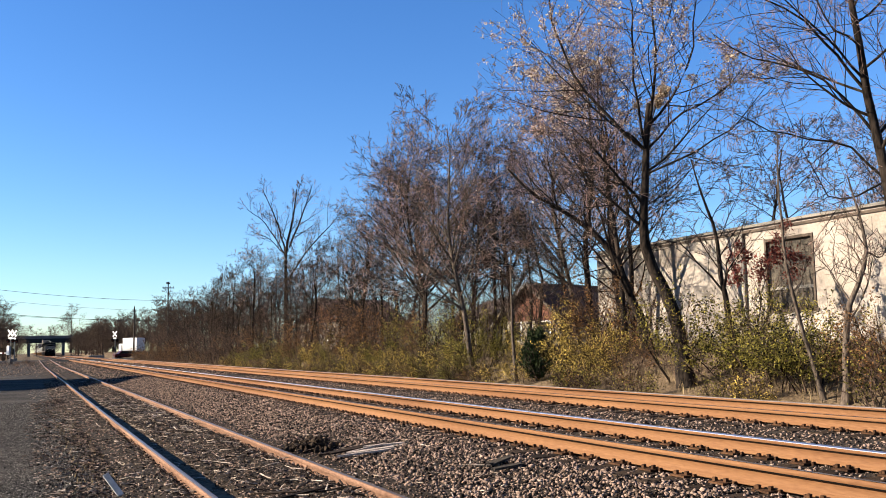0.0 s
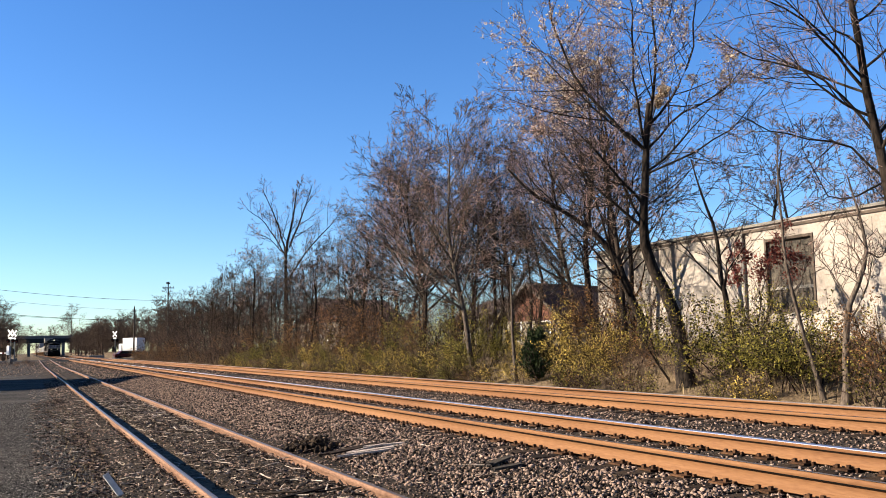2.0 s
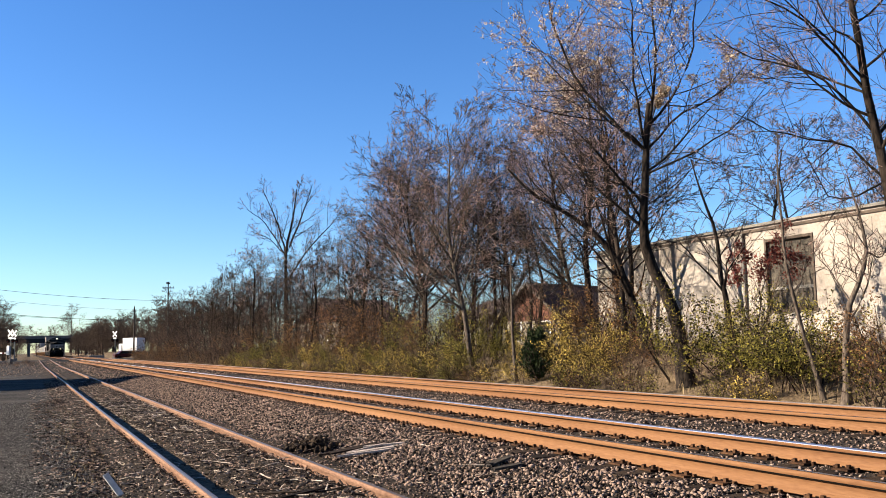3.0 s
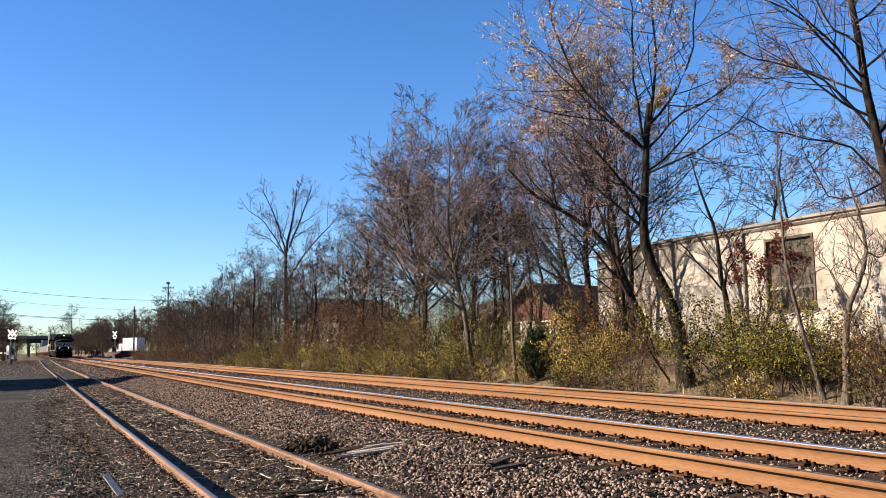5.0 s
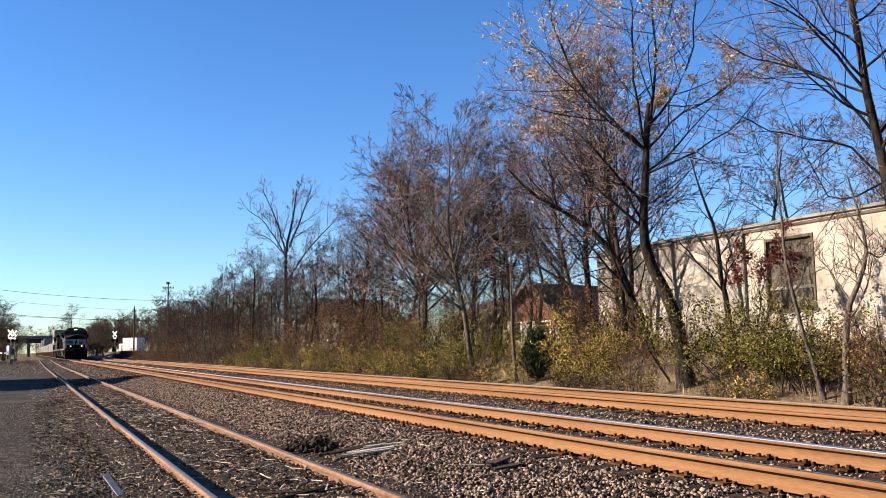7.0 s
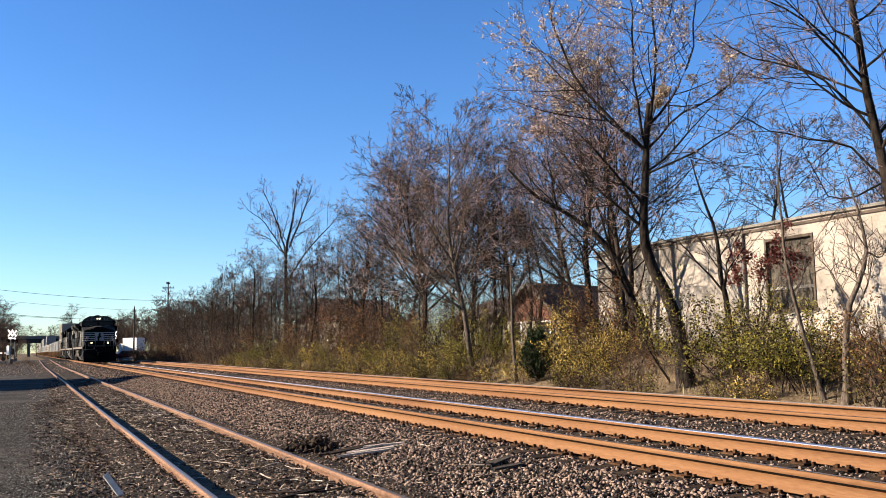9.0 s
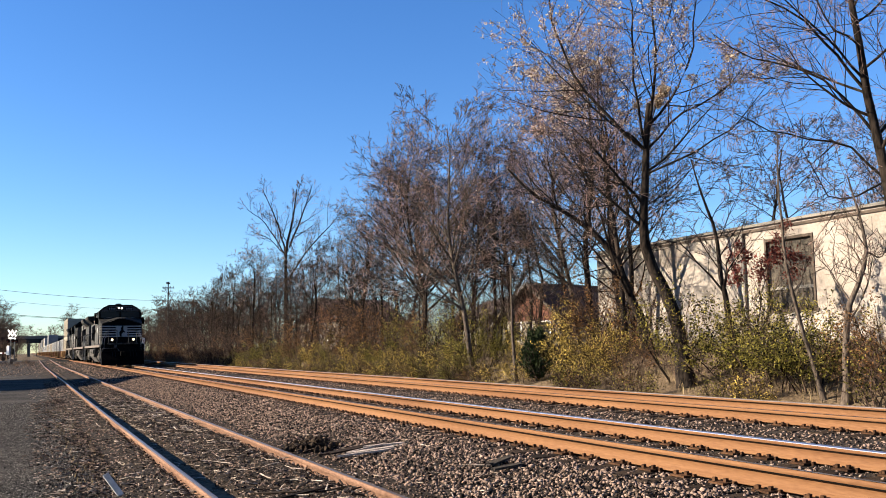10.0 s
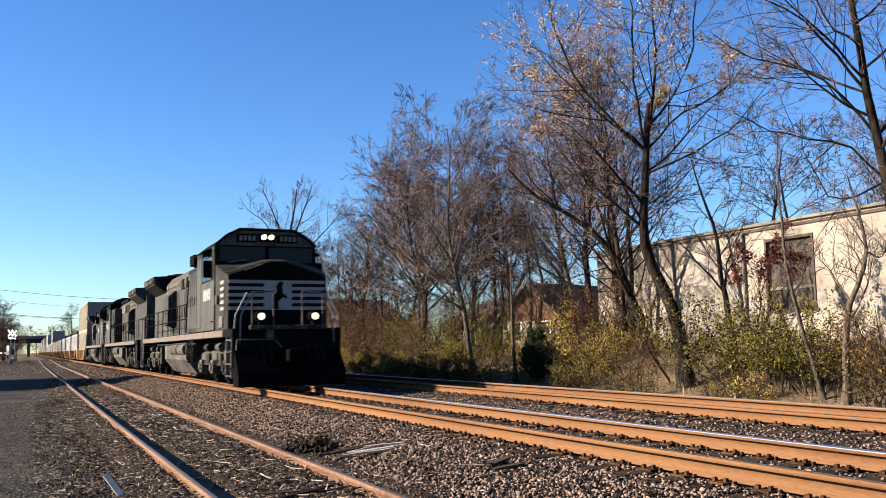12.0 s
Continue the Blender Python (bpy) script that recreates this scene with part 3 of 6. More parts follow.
def make_tree(name, at, spine, radius, seed, label, limbs=9, levels=((7, 45, 0.5), (6, 45, 0.5), (4, 45, 0.55)), limb_len=0.5, limb_angle=42, t0=0.3,
              lift=0.045, wiggle=0.14, leaves=0, leaf_size=0.05, leaf_mat=None, bark=None, twig_mat=None, extra=(), boughs=(), leaf_top=False, twig_min=0.0055, taper=0.16, stout=0.38):
    """A bare tree: a trunk along a short spine, limbs and ever finer twigs. extra: (share of the trunk, way, length) of great limbs;
    boughs: (radius, spine) of great limbs with a course of their own."""
    rng = np.random.RandomState(seed)
    root = holder(name, pose(*at), label, "tree")
    k = 12
    trunk, tall = resample(spine_points(spine, rng, 0.10), k)
    trunk[1:-1] += rng.normal(0, 0.0035 * tall, (k - 1, 3)) * np.array([1, 1, 0.2])
    trunk[1:-1] = (trunk[:-2] + 4 * trunk[1:-1] + trunk[2:]) / 6
    P, height = trunk[None], np.array([tall])
    r0, r1 = np.array([radius]), np.array([radius * taper])
    wood_v, wood_f = sweep(P, r0, r1, 10)
    flare = np.exp(-np.maximum(wood_v[:, 2:3], 0) / (radius * 2.2)) * 0.45
    wood_v[:, :2] = trunk[0, :2] + (wood_v[:, :2] - trunk[0, :2]) * (1 + flare * (wood_v[:, 2:3] < radius * 6))
    V, F, tv, tf = [wood_v], [wood_f], [], []
    count, tcount = len(wood_v), 0
    s, d, ln, rad = offshoots(rng, P, r0, r1, height, limbs, t0, limb_angle, limb_len, stout)
    if extra:
        ex = [(trunk[int(f * k)], unit(np.array(w, float)), l, radius * (1 - 0.8 * f) * 0.37) for f, w, l in extra]
        s = np.concatenate([s, [e[0] for e in ex]])
        d = np.concatenate([d, [e[1] for e in ex]])
        ln = np.concatenate([ln, [e[2] for e in ex]])
        rad = np.concatenate([rad, [e[3] for e in ex]])
    tips = []
    for depth in range(len(levels) + 1):
        segs = (8, 5, 3, 2)[min(depth, 3)]
        P = wander_lines(rng, s, d, ln, segs, wiggle * (0.7, 0.8, 0.75, 0.7)[min(depth, 3)], lift * (1.0, 0.5, 0.3, 0.3)[min(depth, 3)])
        if depth == 0:
            for r, course in boughs:
                # a bough starts on the trunk's own line, at the height of its first point
                own, _ = resample(spine_points(course, rng, 0.28), 32)
                for _ in range(10):
                    own[1:-1] = (own[:-2] + own[1:-1] + own[2:]) / 3
                own, l = resample(own, segs)
                near = trunk[np.argmin(np.abs(trunk[:, 2] - own[0, 2]))]
                own += (near - own[0]) * np.linspace(1, 0, segs + 1)[:, None] ** 2
                own[1:-1] += rng.normal(0, 0.035, (segs - 1, 3))
                P = np.concatenate([P, own[None]])
                ln, rad = np.append(ln, l), np.append(rad, r)
        rad = np.maximum(rad, twig_min)
        end = np.maximum(rad * 0.25, twig_min * 0.7)
        if depth < 2:
            v, f = sweep(P, rad, end, 6 if depth == 0 else 4, count)
            V.append(v), F.append(f)
            count += len(v)
        else:
            v, f = sweep(P, rad, end, 3, tcount)
            tv.append(v), tf.append(f)
            tcount += len(v)
            tips.append(P[:, 1:].reshape(-1, 3))
        if depth < len(levels):
            m, angle, ratio = levels[depth]
            s, d, ln, rad = offshoots(rng, P, rad, end, ln, m, 0.2, angle, ratio, 0.55)
    raw_mesh("trunk", np.concatenate(V), np.concatenate(F), bark or M_BARK, root, smooth=True)
    raw_mesh("crown", np.concatenate(tv), np.concatenate(tf), twig_mat or M_TWIG, root)
    if leaves:
        pts = np.concatenate(tips)
        if leaf_top:
            pts = pts[pts[:, 2] > np.percentile(pts[:, 2], 45)]
        # leaves hang on in loose bunches
        pts = pts[noise_mask(pts, seed)]
        lv, lf = leaf_cards(rng, pts, leaves, leaf_size, 0.04)
        raw_mesh("leaves", lv, lf, leaf_mat or M_LEAF_TAN, root)
    return root


def noise_mask(pts, seed):
    """Keeps points in uneven bunches, some thick and some thin."""
    rng = np.random.RandomState(seed + 9)
    w = np.zeros(len(pts))
    for _ in range(7):
        w += np.sin(pts @ (rng.normal(0, 1, 3) * 1.6) + rng.rand() * 6.28)
    return w + rng.normal(0, 1.2, len(pts)) > -0.9


def make_shrub(name, at, height, width, seed, label, stems=12, leaves=1500, leaf_mat=None, leaf_size=0.04, twig_mat=None, levels=((7, 42, 0.5), (4, 45, 0.5)), category="shrub", leaf_from=0.0):
    """A thicket of stems from one root with leaves about the twigs."""
    rng = np.random.RandomState(seed)
    root = holder(name, pose(*at), label, category)
    a = rng.rand(stems) * 6.28
    r = width * 0.5 * np.sqrt(rng.rand(stems))
    s = np.stack([np.cos(a) * r * 0.35, np.sin(a) * r * 0.35, np.zeros(stems) - 0.05], -1)
    d = unit(np.stack([np.cos(a) * r / height * 1.1, np.sin(a) * r / height * 1.1, np.ones(stems)], -1))
    ln = height * (0.6 + 0.5 * rng.rand(stems))
    rad = 0.008 + 0.006 * height * rng.rand(stems)
    V, F, count, tips = [], [], 0, []
    for depth in range(len(levels) + 1):
        P = wander_lines(rng, s, d, ln, 5 if depth == 0 else 3, 0.16, 0.03)
        rad = np.maximum(rad, 0.004)
        end = np.maximum(rad * 0.3, 0.003)
        v, f = sweep(P, rad, end, 5 if depth == 0 else 3, count)
        V.append(v), F.append(f)
        count += len(v)
        if depth:
            tips.append(P[:, 1:].reshape(-1, 3))
        if depth < len(levels):
            m, angle, ratio = levels[depth]
            s, d, ln, rad = offshoots(rng, P, rad, end, ln, m, 0.12, angle, ratio, 0.6)
    raw_mesh("branchwork", np.concatenate(V), np.concatenate(F), twig_mat or M_STEM, root)
    if leaves:
        pts = np.concatenate(tips)
        pts = pts[pts[:, 2] > max(0.05, leaf_from)]
        pts = pts[noise_mask(pts * 1.6, seed)]
        lv, lf = leaf_cards(rng, pts, leaves, leaf_size, 0.07)
        raw_mesh("leaves", lv, lf, leaf_mat or M_LEAF_GREEN, root)
    return root


def on_ground(x, y, sink=0.06):
    return (x, y, ground_z(x, y) - sink)


BARE = "bare grey-brown deciduous tree beside the tracks"
FINE = ((8, 50, 0.48), (5, 46, 0.50), (3, 40, 0.52))
WIDE = dict(limb_len=0.44, limb_angle=48, t0=0.26, levels=FINE, lift=0.05, twig_min=0.0075)
FULL = dict(limb_len=0.49, limb_angle=50, t0=0.24, lift=0.05, wiggle=0.09, stout=0.5, levels=((8, 46, 0.46), (6, 42, 0.48), (3, 38, 0.56)), twig_min=0.0085)
# the big leaning tree with pale dry leaves still on its crown
make_tree("tree", on_ground(15.3, 18.0), [(0.03, 0), (0.05, 1.1), (-0.06, 1.85), (-0.21, 2.35), (-0.75, 3.4), (-0.82, 4.2), (-0.69, 5.25), (-0.66, 6.3), (-0.5, 7.6)], 0.205, 101,
          "tall crooked tree with pale dry leaves in its crown", limbs=4, limb_len=0.42, t0=0.5, limb_angle=52, twig_min=0.0062, wiggle=0.10, levels=((10, 50, 0.54), (7, 44, 0.50), (3, 40, 0.54)), leaves=11000, leaf_size=0.030, leaf_top=True, taper=0.35, lift=0.06,
          boughs=((0.053, [(-0.77, 6.2), (-1.29, 6.65), (-1.96, 7.4), (-2.73, 8.64), (-3.27, 10.4), (-3.3, 11.2)]), (0.050, [(-0.71, 6.4), (-0.40, 7.84), (-0.31, 9.1), (-0.34, 11.8)]),
                  (0.037, [(-0.63, 6.6), (0.18, 7.3), (1.26, 7.7), (1.9, 8.4)]), (0.043, [(-0.60, 6.7), (0.08, 7.5), (0.66, 8.75), (0.95, 10.9)]), (0.040, [(-0.79, 6.4), (-1.0, 7.86), (-1.02, 9.3), (-1.2, 11.2)]),
                  (0.034, [(-0.60, 5.7), (0.7, 6.13), (1.57, 6.8), (2.2, 7.6)]), (0.037, [(-0.80, 4.5), (-1.56, 5.87), (-2.4, 6.86), (-3.3, 7.6)]), (0.031, [(-1.0, 6.5), (-2.0, 7.1), (-3.1, 8.3), (-3.9, 9.4)])))
# a second, arching the other way
make_tree("tree", on_ground(17.6, 22.2), [(0, 0), (-0.09, 0.6), (-0.14, 1.16), (-0.57, 1.8), (-0.82, 2.95), (-1.1, 3.44), (-1.68, 4.13), (-2.55, 4.7), (-3.43, 5.2), (-4.3, 6.1)], 0.17, 102, "leaning bare tree arching along the wall", limbs=9, limb_len=0.34, levels=FINE, lift=0.07,
          boughs=((0.050, [(-0.57, 1.8), (-1.28, 2.9), (-1.43, 3.8), (-1.82, 5.26), (-2.3, 7.2)]), (0.031, [(-1.68, 4.13), (-1.7, 5.4), (-1.3, 7.0)]), (0.028, [(-2.55, 4.7), (-3.0, 6.0), (-3.0, 7.6)])))
# the great tree at the end of the white wall
make_tree("tree", on_ground(17.2, 12.9), [(-0.2, 0), (-0.33, 2.05), (-0.37, 3.5), (-0.46, 4.8), (-0.69, 6.1), (-0.84, 7.4), (-0.89, 8.4), (-0.9, 12.0)], 0.15, 103, "large bare tree with long sweeping limbs", limbs=18, limb_len=0.36, t0=0.36, limb_angle=50, lift=0.06, twig_min=0.0052, wiggle=0.10, levels=((10, 46, 0.50), (7, 42, 0.50), (3, 38, 0.54)),
          boughs=((0.031, [(-0.41, 4.3), (-1.1, 5.1), (-2.34, 5.15), (-3.6, 5.6)]), (0.037, [(-0.53, 5.2), (-1.14, 6.2), (-1.73, 6.8), (-2.97, 7.1), (-3.7, 7.7)]), (0.037, [(-0.69, 6.1), (-1.58, 7.1), (-2.42, 7.9), (-3.8, 8.5)]),
                  (0.031, [(-0.79, 6.85), (-1.29, 7.8), (-1.9, 9.4)]), (0.025, [(-0.35, 3.8), (-0.84, 3.6), (-1.44, 3.75), (-2.0, 4.9)]), (0.037, [(-0.46, 4.8), (0.4, 6.0), (0.9, 8.5)])))
make_tree("tree", on_ground(14.7, 12.6), [(0, 0), (0.06, 1.08), (0.12, 2.04), (0.35, 2.44), (0.64, 3.0), (0.52, 3.75), (0.30, 4.6)], 0.085, 104, "slim pale-barked young tree by the wall", limbs=10, limb_len=0.40, levels=((6, 45, 0.55), (5, 45, 0.5)), bark=M_PALEBARK,
          boughs=((0.017, [(0.12, 1.7), (0.10, 2.6), (0.13, 3.6)]), (0.019, [(0.60, 2.9), (0.95, 2.8), (1.2, 3.5)])))
make_tree("tree", on_ground(14.8, 13.3), [(0.07, 0), (-0.1, 0.88), (-0.4, 1.6), (-0.59, 2.55), (-0.63, 3.6), (-0.62, 4.35), (-0.58, 5.7)], 0.055, 105, "slim pale-barked sapling by the wall", limbs=8, limb_len=0.24, levels=((5, 45, 0.5), (4, 45, 0.5)), bark=M_PALEBARK)
make_tree("tree", on_ground(17.2, 18.2), [(0, 0), (-0.02, 0.7), (-0.07, 1.67), (-0.27, 2.2), (-0.22, 3.1), (-0.31, 3.66), (-0.67, 4.4), (-0.9, 5.6)], 0.10, 106, "crooked bare tree in front of the white wall", limbs=9, limb_len=0.34, twig_min=0.007, levels=((7, 45, 0.55), (5, 45, 0.5)),
          boughs=((0.031, [(-0.2, 2.1), (-0.76, 2.67), (-1.3, 3.2), (-1.9, 3.4)]), (0.031, [(-0.1, 1.95), (0.12, 2.94), (0.31, 3.3), (0.75, 4.0)])))
make_tree("tree", on_ground(14.8, 25.9), [(0, 0, 0), (0, 0.1, 1.9), (0.1, 0.3, 4.6)], 0.075, 107, "slim pale young tree with upswept branches", limbs=9, limb_len=0.5, levels=((5, 40, 0.5), (4, 40, 0.5)), bark=M_PALEBARK)
full_a = make_tree("tree", on_ground(15.4, 30.1), [(0.04, 0), (-0.2, 1.34), (-0.36, 2.84), (-0.78, 4.5), (-0.92, 6.2), (-0.81, 7.55), (-0.7, 8.6), (-0.82, 9.5)], 0.115, 108, BARE, limbs=37, leaves=700, leaf_size=0.03, bark=M_PALEBARK, **FULL)
full_b = make_tree("tree", on_ground(16.4, 36.9), [(-0.08, 0), (-0.04, 1.13), (0.14, 3.0), (-0.15, 4.06), (-0.54, 5.4), (-0.8, 7.4), (-0.64, 8.6), (-0.5, 9.4)], 0.12, 109, BARE, limbs=37, leaves=700, leaf_size=0.03, **FULL)
for src, x, y, k, turn in ((full_a, 18.4, 41.6, 0.98, 80), (full_b, 17.2, 47.0, 0.80, 140), (full_a, 19.2, 45.0, 0.9, 230), (full_a, 21.6, 32.2, 1.1, 20), (full_b, 22.6, 39.5, 1.05, 65), (full_b, 23.4, 45.8, 0.95, 250), (full_a, 27.5, 41.5, 1.05, 310), (full_b, 37.8, 28.5, 1.05, 75), (full_a, 37.2, 20.5, 1.1, 220), (full_b, 38.5, 14.6, 1.1, 130), (full_a, 38.0, 24.0, 1.0, 40), (full_b, 39.0, 17.5, 1.05, 280), (full_a, 37.5, 12.0, 1.0, 330)):
    keep = src.matrix_basis.copy()
    src.scale = (k, k, k)
    copy_thing(src, pose(x, y, ground_z(x, y) - 0.08, 0, 0, turn))
    src.scale = (1, 1, 1)
    src.matrix_basis = keep
make_tree("tree", on_ground(20.5, 29.6), [(0, 0, 0), (0, 0.2, 4), (0.1, -0.3, 7), (0.1, -0.2, 10.6)], 0.16, 111, BARE, limbs=26, leaves=2000, leaf_size=0.035, **WIDE)
make_tree("tree", on_ground(19.8, 26.6), [(0, 0, 0), (0, 0.5, 4), (0.1, 0.6, 7), (0.1, 0.9, 10.4)], 0.15, 112, BARE, limbs=31, leaves=4500, leaf_size=0.035, leaf_top=True, **WIDE)
make_tree("tree", on_ground(18.0, 24.0), [(0, 0, 0), (0, 0.2, 3), (0.1, 0.9, 6), (0.1, 1.2, 9.8)], 0.12, 113, BARE, limbs=24, leaves=2500, leaf_size=0.035, leaf_top=True, **WIDE)
make_tree("tree", on_ground(24.0, 85.5), [(-0.85, 0), (-0.88, 5.3), (-0.99, 10.0), (-0.59, 11.3), (-0.14, 13.6), (0.15, 16.2)], 0.27, 114, "lone tall bare tree with a wide open crown", limbs=5, limb_len=0.22, t0=0.6, limb_angle=42, levels=((9, 44, 0.42), (6, 45, 0.5), (4, 45, 0.5)), twig_min=0.012, lift=0.06,
          boughs=((0.099, [(-0.99, 9.8), (-1.84, 13.2), (-3.1, 16.0)]), (0.105, [(-0.95, 10.0), (0.6, 13.2), (1.8, 16.6)]), (0.093, [(-0.9, 7.0), (1.55, 10.4), (3.26, 12.1), (4.7, 14.0)]), (0.081, [(-0.98, 9.4), (-2.98, 12.8), (-4.8, 14.2)]), (0.062, [(-0.98, 9.0), (-2.6, 11.2), (-4.4, 12.0)])))
make_tree("tree", on_ground(16.5, 54.6), [(0, 0, 0), (0, 0.6, 1.6), (0.1, -0.4, 3.4), (0.1, 0.4, 6.6)], 0.13, 115, "small twisted bare tree by the track", limbs=15, **WIDE)
make_tree("tree", on_ground(16.6, 71.8), [(0, 0, 0), (0, 0.2, 3), (0.1, -0.2, 5.6), (0.1, 0.1, 8.2)], 0.13, 116, BARE, limbs=22, **WIDE)
brush_a = make_tree("tree", on_ground(19.5, 50.0), [(0, 0, 0), (0, 0.3, 3), (0.1, 0.1, 7.4)], 0.10, 117, "slender bare tree in the thicket", limbs=16, limb_len=0.46, limb_angle=48, t0=0.12, levels=((6, 46, 0.52), (5, 46, 0.50), (3, 46, 0.5)), twig_min=0.009, twig_mat=M_STEM)
brush_b = make_tree("tree", on_ground(21.0, 62.0), [(0, 0, 0), (0.2, -0.3, 3), (0.1, 0.3, 6.8)], 0.10, 118, "slender bare tree in the thicket", limbs=16, limb_len=0.50, limb_angle=52, t0=0.10, levels=((6, 46, 0.52), (5, 46, 0.50), (3, 46, 0.5)), twig_min=0.009, twig_mat=M_STEM)
rng_w = random.Random(7)
for x, y, s in ((24, 64, 0.9), (25, 71, 0.95), (23.5, 77, 0.9), (25.5, 83, 0.95), (24, 92, 0.95), (26, 100, 1.0), (24.5, 107, 0.95), (26, 116, 1.0), (24.5, 124, 1.0), (27, 133, 1.05), (17.2, 90, 0.8), (17.4, 112, 0.85), (18.5, 46, 0.8), (23, 47, 0.88), (17.8, 51, 0.68), (18.5, 60, 0.75), (22.5, 56, 0.8), (18.0, 66, 0.78), (20.5, 70, 0.82), (18.5, 77, 0.82), (22, 79, 0.82), (17.5, 84, 0.82),
                (20.5, 90, 0.87), (18, 97, 0.82), (21.5, 101, 0.82), (18, 107, 0.82), (20, 113, 0.87), (18.5, 121, 0.82), (22, 128, 0.87), (19.5, 136, 0.78), (21.2, 27.8, 1.15), (20.2, 33.4, 0.95), (19.8, 36.6, 1.0), (19.2, 55.5, 0.64), (23.5, 62.0, 0.82), (19.2, 63.5, 0.71), (22.2, 66.5, 0.78), (19.0, 73.0, 0.74), (21.5, 75.0, 0.82), (24.0, 88.0, 0.82), (19.0, 92.5, 0.74), (23.0, 96.0, 0.82), (19.5, 103, 0.78), (18.4, 116, 0.82), (23, 110, 0.87), (18.0, 127, 0.82), (25, 24, 1.15),
                (19.0, 34.6, 0.8), (18.6, 31.4, 0.72), (17.4, 35.4, 0.58), (18.8, 38.4, 0.72), (17.6, 39.8, 0.62), (21.4, 38.0, 0.85), (21.8, 42.0, 0.85), 
                (25.5, 58.0, 0.85), (26.0, 66.0, 0.85), (17.6, 63.0, 0.62), (17.4, 69.4, 0.62), (17.8, 74.8, 0.66), (17.6, 80.6, 0.66), (17.4, 87.2, 0.66), (17.8, 94.8, 0.7), (17.6, 100.4, 0.7), (17.8, 119, 0.8), (19.2, 131, 0.8), (17.6, 105, 0.72),
                (25.5, 15, 1.15), (31, 29, 1.25), (27, 11, 1.2)):
    src = rng_w.choice((brush_a, brush_b))
    s *= 1.28 if 66 < y < 100 else 0.88 if y > 110 else 1.0
    m = pose(x, y, ground_z(x, y) - 0.08, 0, 0, rng_w.uniform(0, 360))
    src.scale = (s * 1.05, s * 1.05, s * rng_w.uniform(0.92, 1.08))
    copy_thing(src, m)
brush_a.scale = brush_b.scale = (1, 1, 1)
brush_a.matrix_basis, brush_b.matrix_basis = pose(*on_ground(19.5, 50.0)), pose(*on_ground(21.0, 62.0))

# undergrowth along the far side of the second track
shrubs = [make_shrub("shrub", on_ground(15.4, 15.2), 2.0, 3.0, 201, "leafy shrub with yellow-green leaves", 16, 8000, M_LEAF_GREEN, 0.025, leaf_from=0.35),
          make_shrub("shrub", on_ground(15.6, 23.5), 1.9, 2.6, 202, "leafy shrub turning yellow by the track", 13, 2800, M_LEAF_GOLD, 0.034),
          make_shrub("shrub", on_ground(15.8, 35.0), 2.3, 2.6, 203, "leafy shrub with sparse yellow-green leaves", 15, 2100, M_LEAF_GREEN, 0.034),
          make_shrub("shrub", on_ground(16.0, 45.0), 2.8, 3.0, 204, "tangled shrub with russet leaves", 16, 2000, M_LEAF_BROWN, 0.040),
          make_shrub("shrub", on_ground(16.4, 62.0), 3.2, 3.4, 205, "tangled leafless brown brush by the track", 18, 0, None, 0.05)]
low = [make_shrub("shrub", on_ground(14.2, 26.8), 0.9, 1.3, 206, "low shrub with yellow leaves by the track", 11, 700, M_LEAF_GOLD, 0.028),
       make_shrub("shrub", on_ground(14.3, 29.2), 1.0, 1.3, 207, "low shrub with yellow-green leaves by the track", 11, 700, M_LEAF_GREEN, 0.027),
       make_shrub("shrub", on_ground(14.2, 32.4), 0.9, 1.4, 208, "low tangled shrub with russet leaves", 12, 380, M_LEAF_BROWN, 0.028)]
shrubs += low
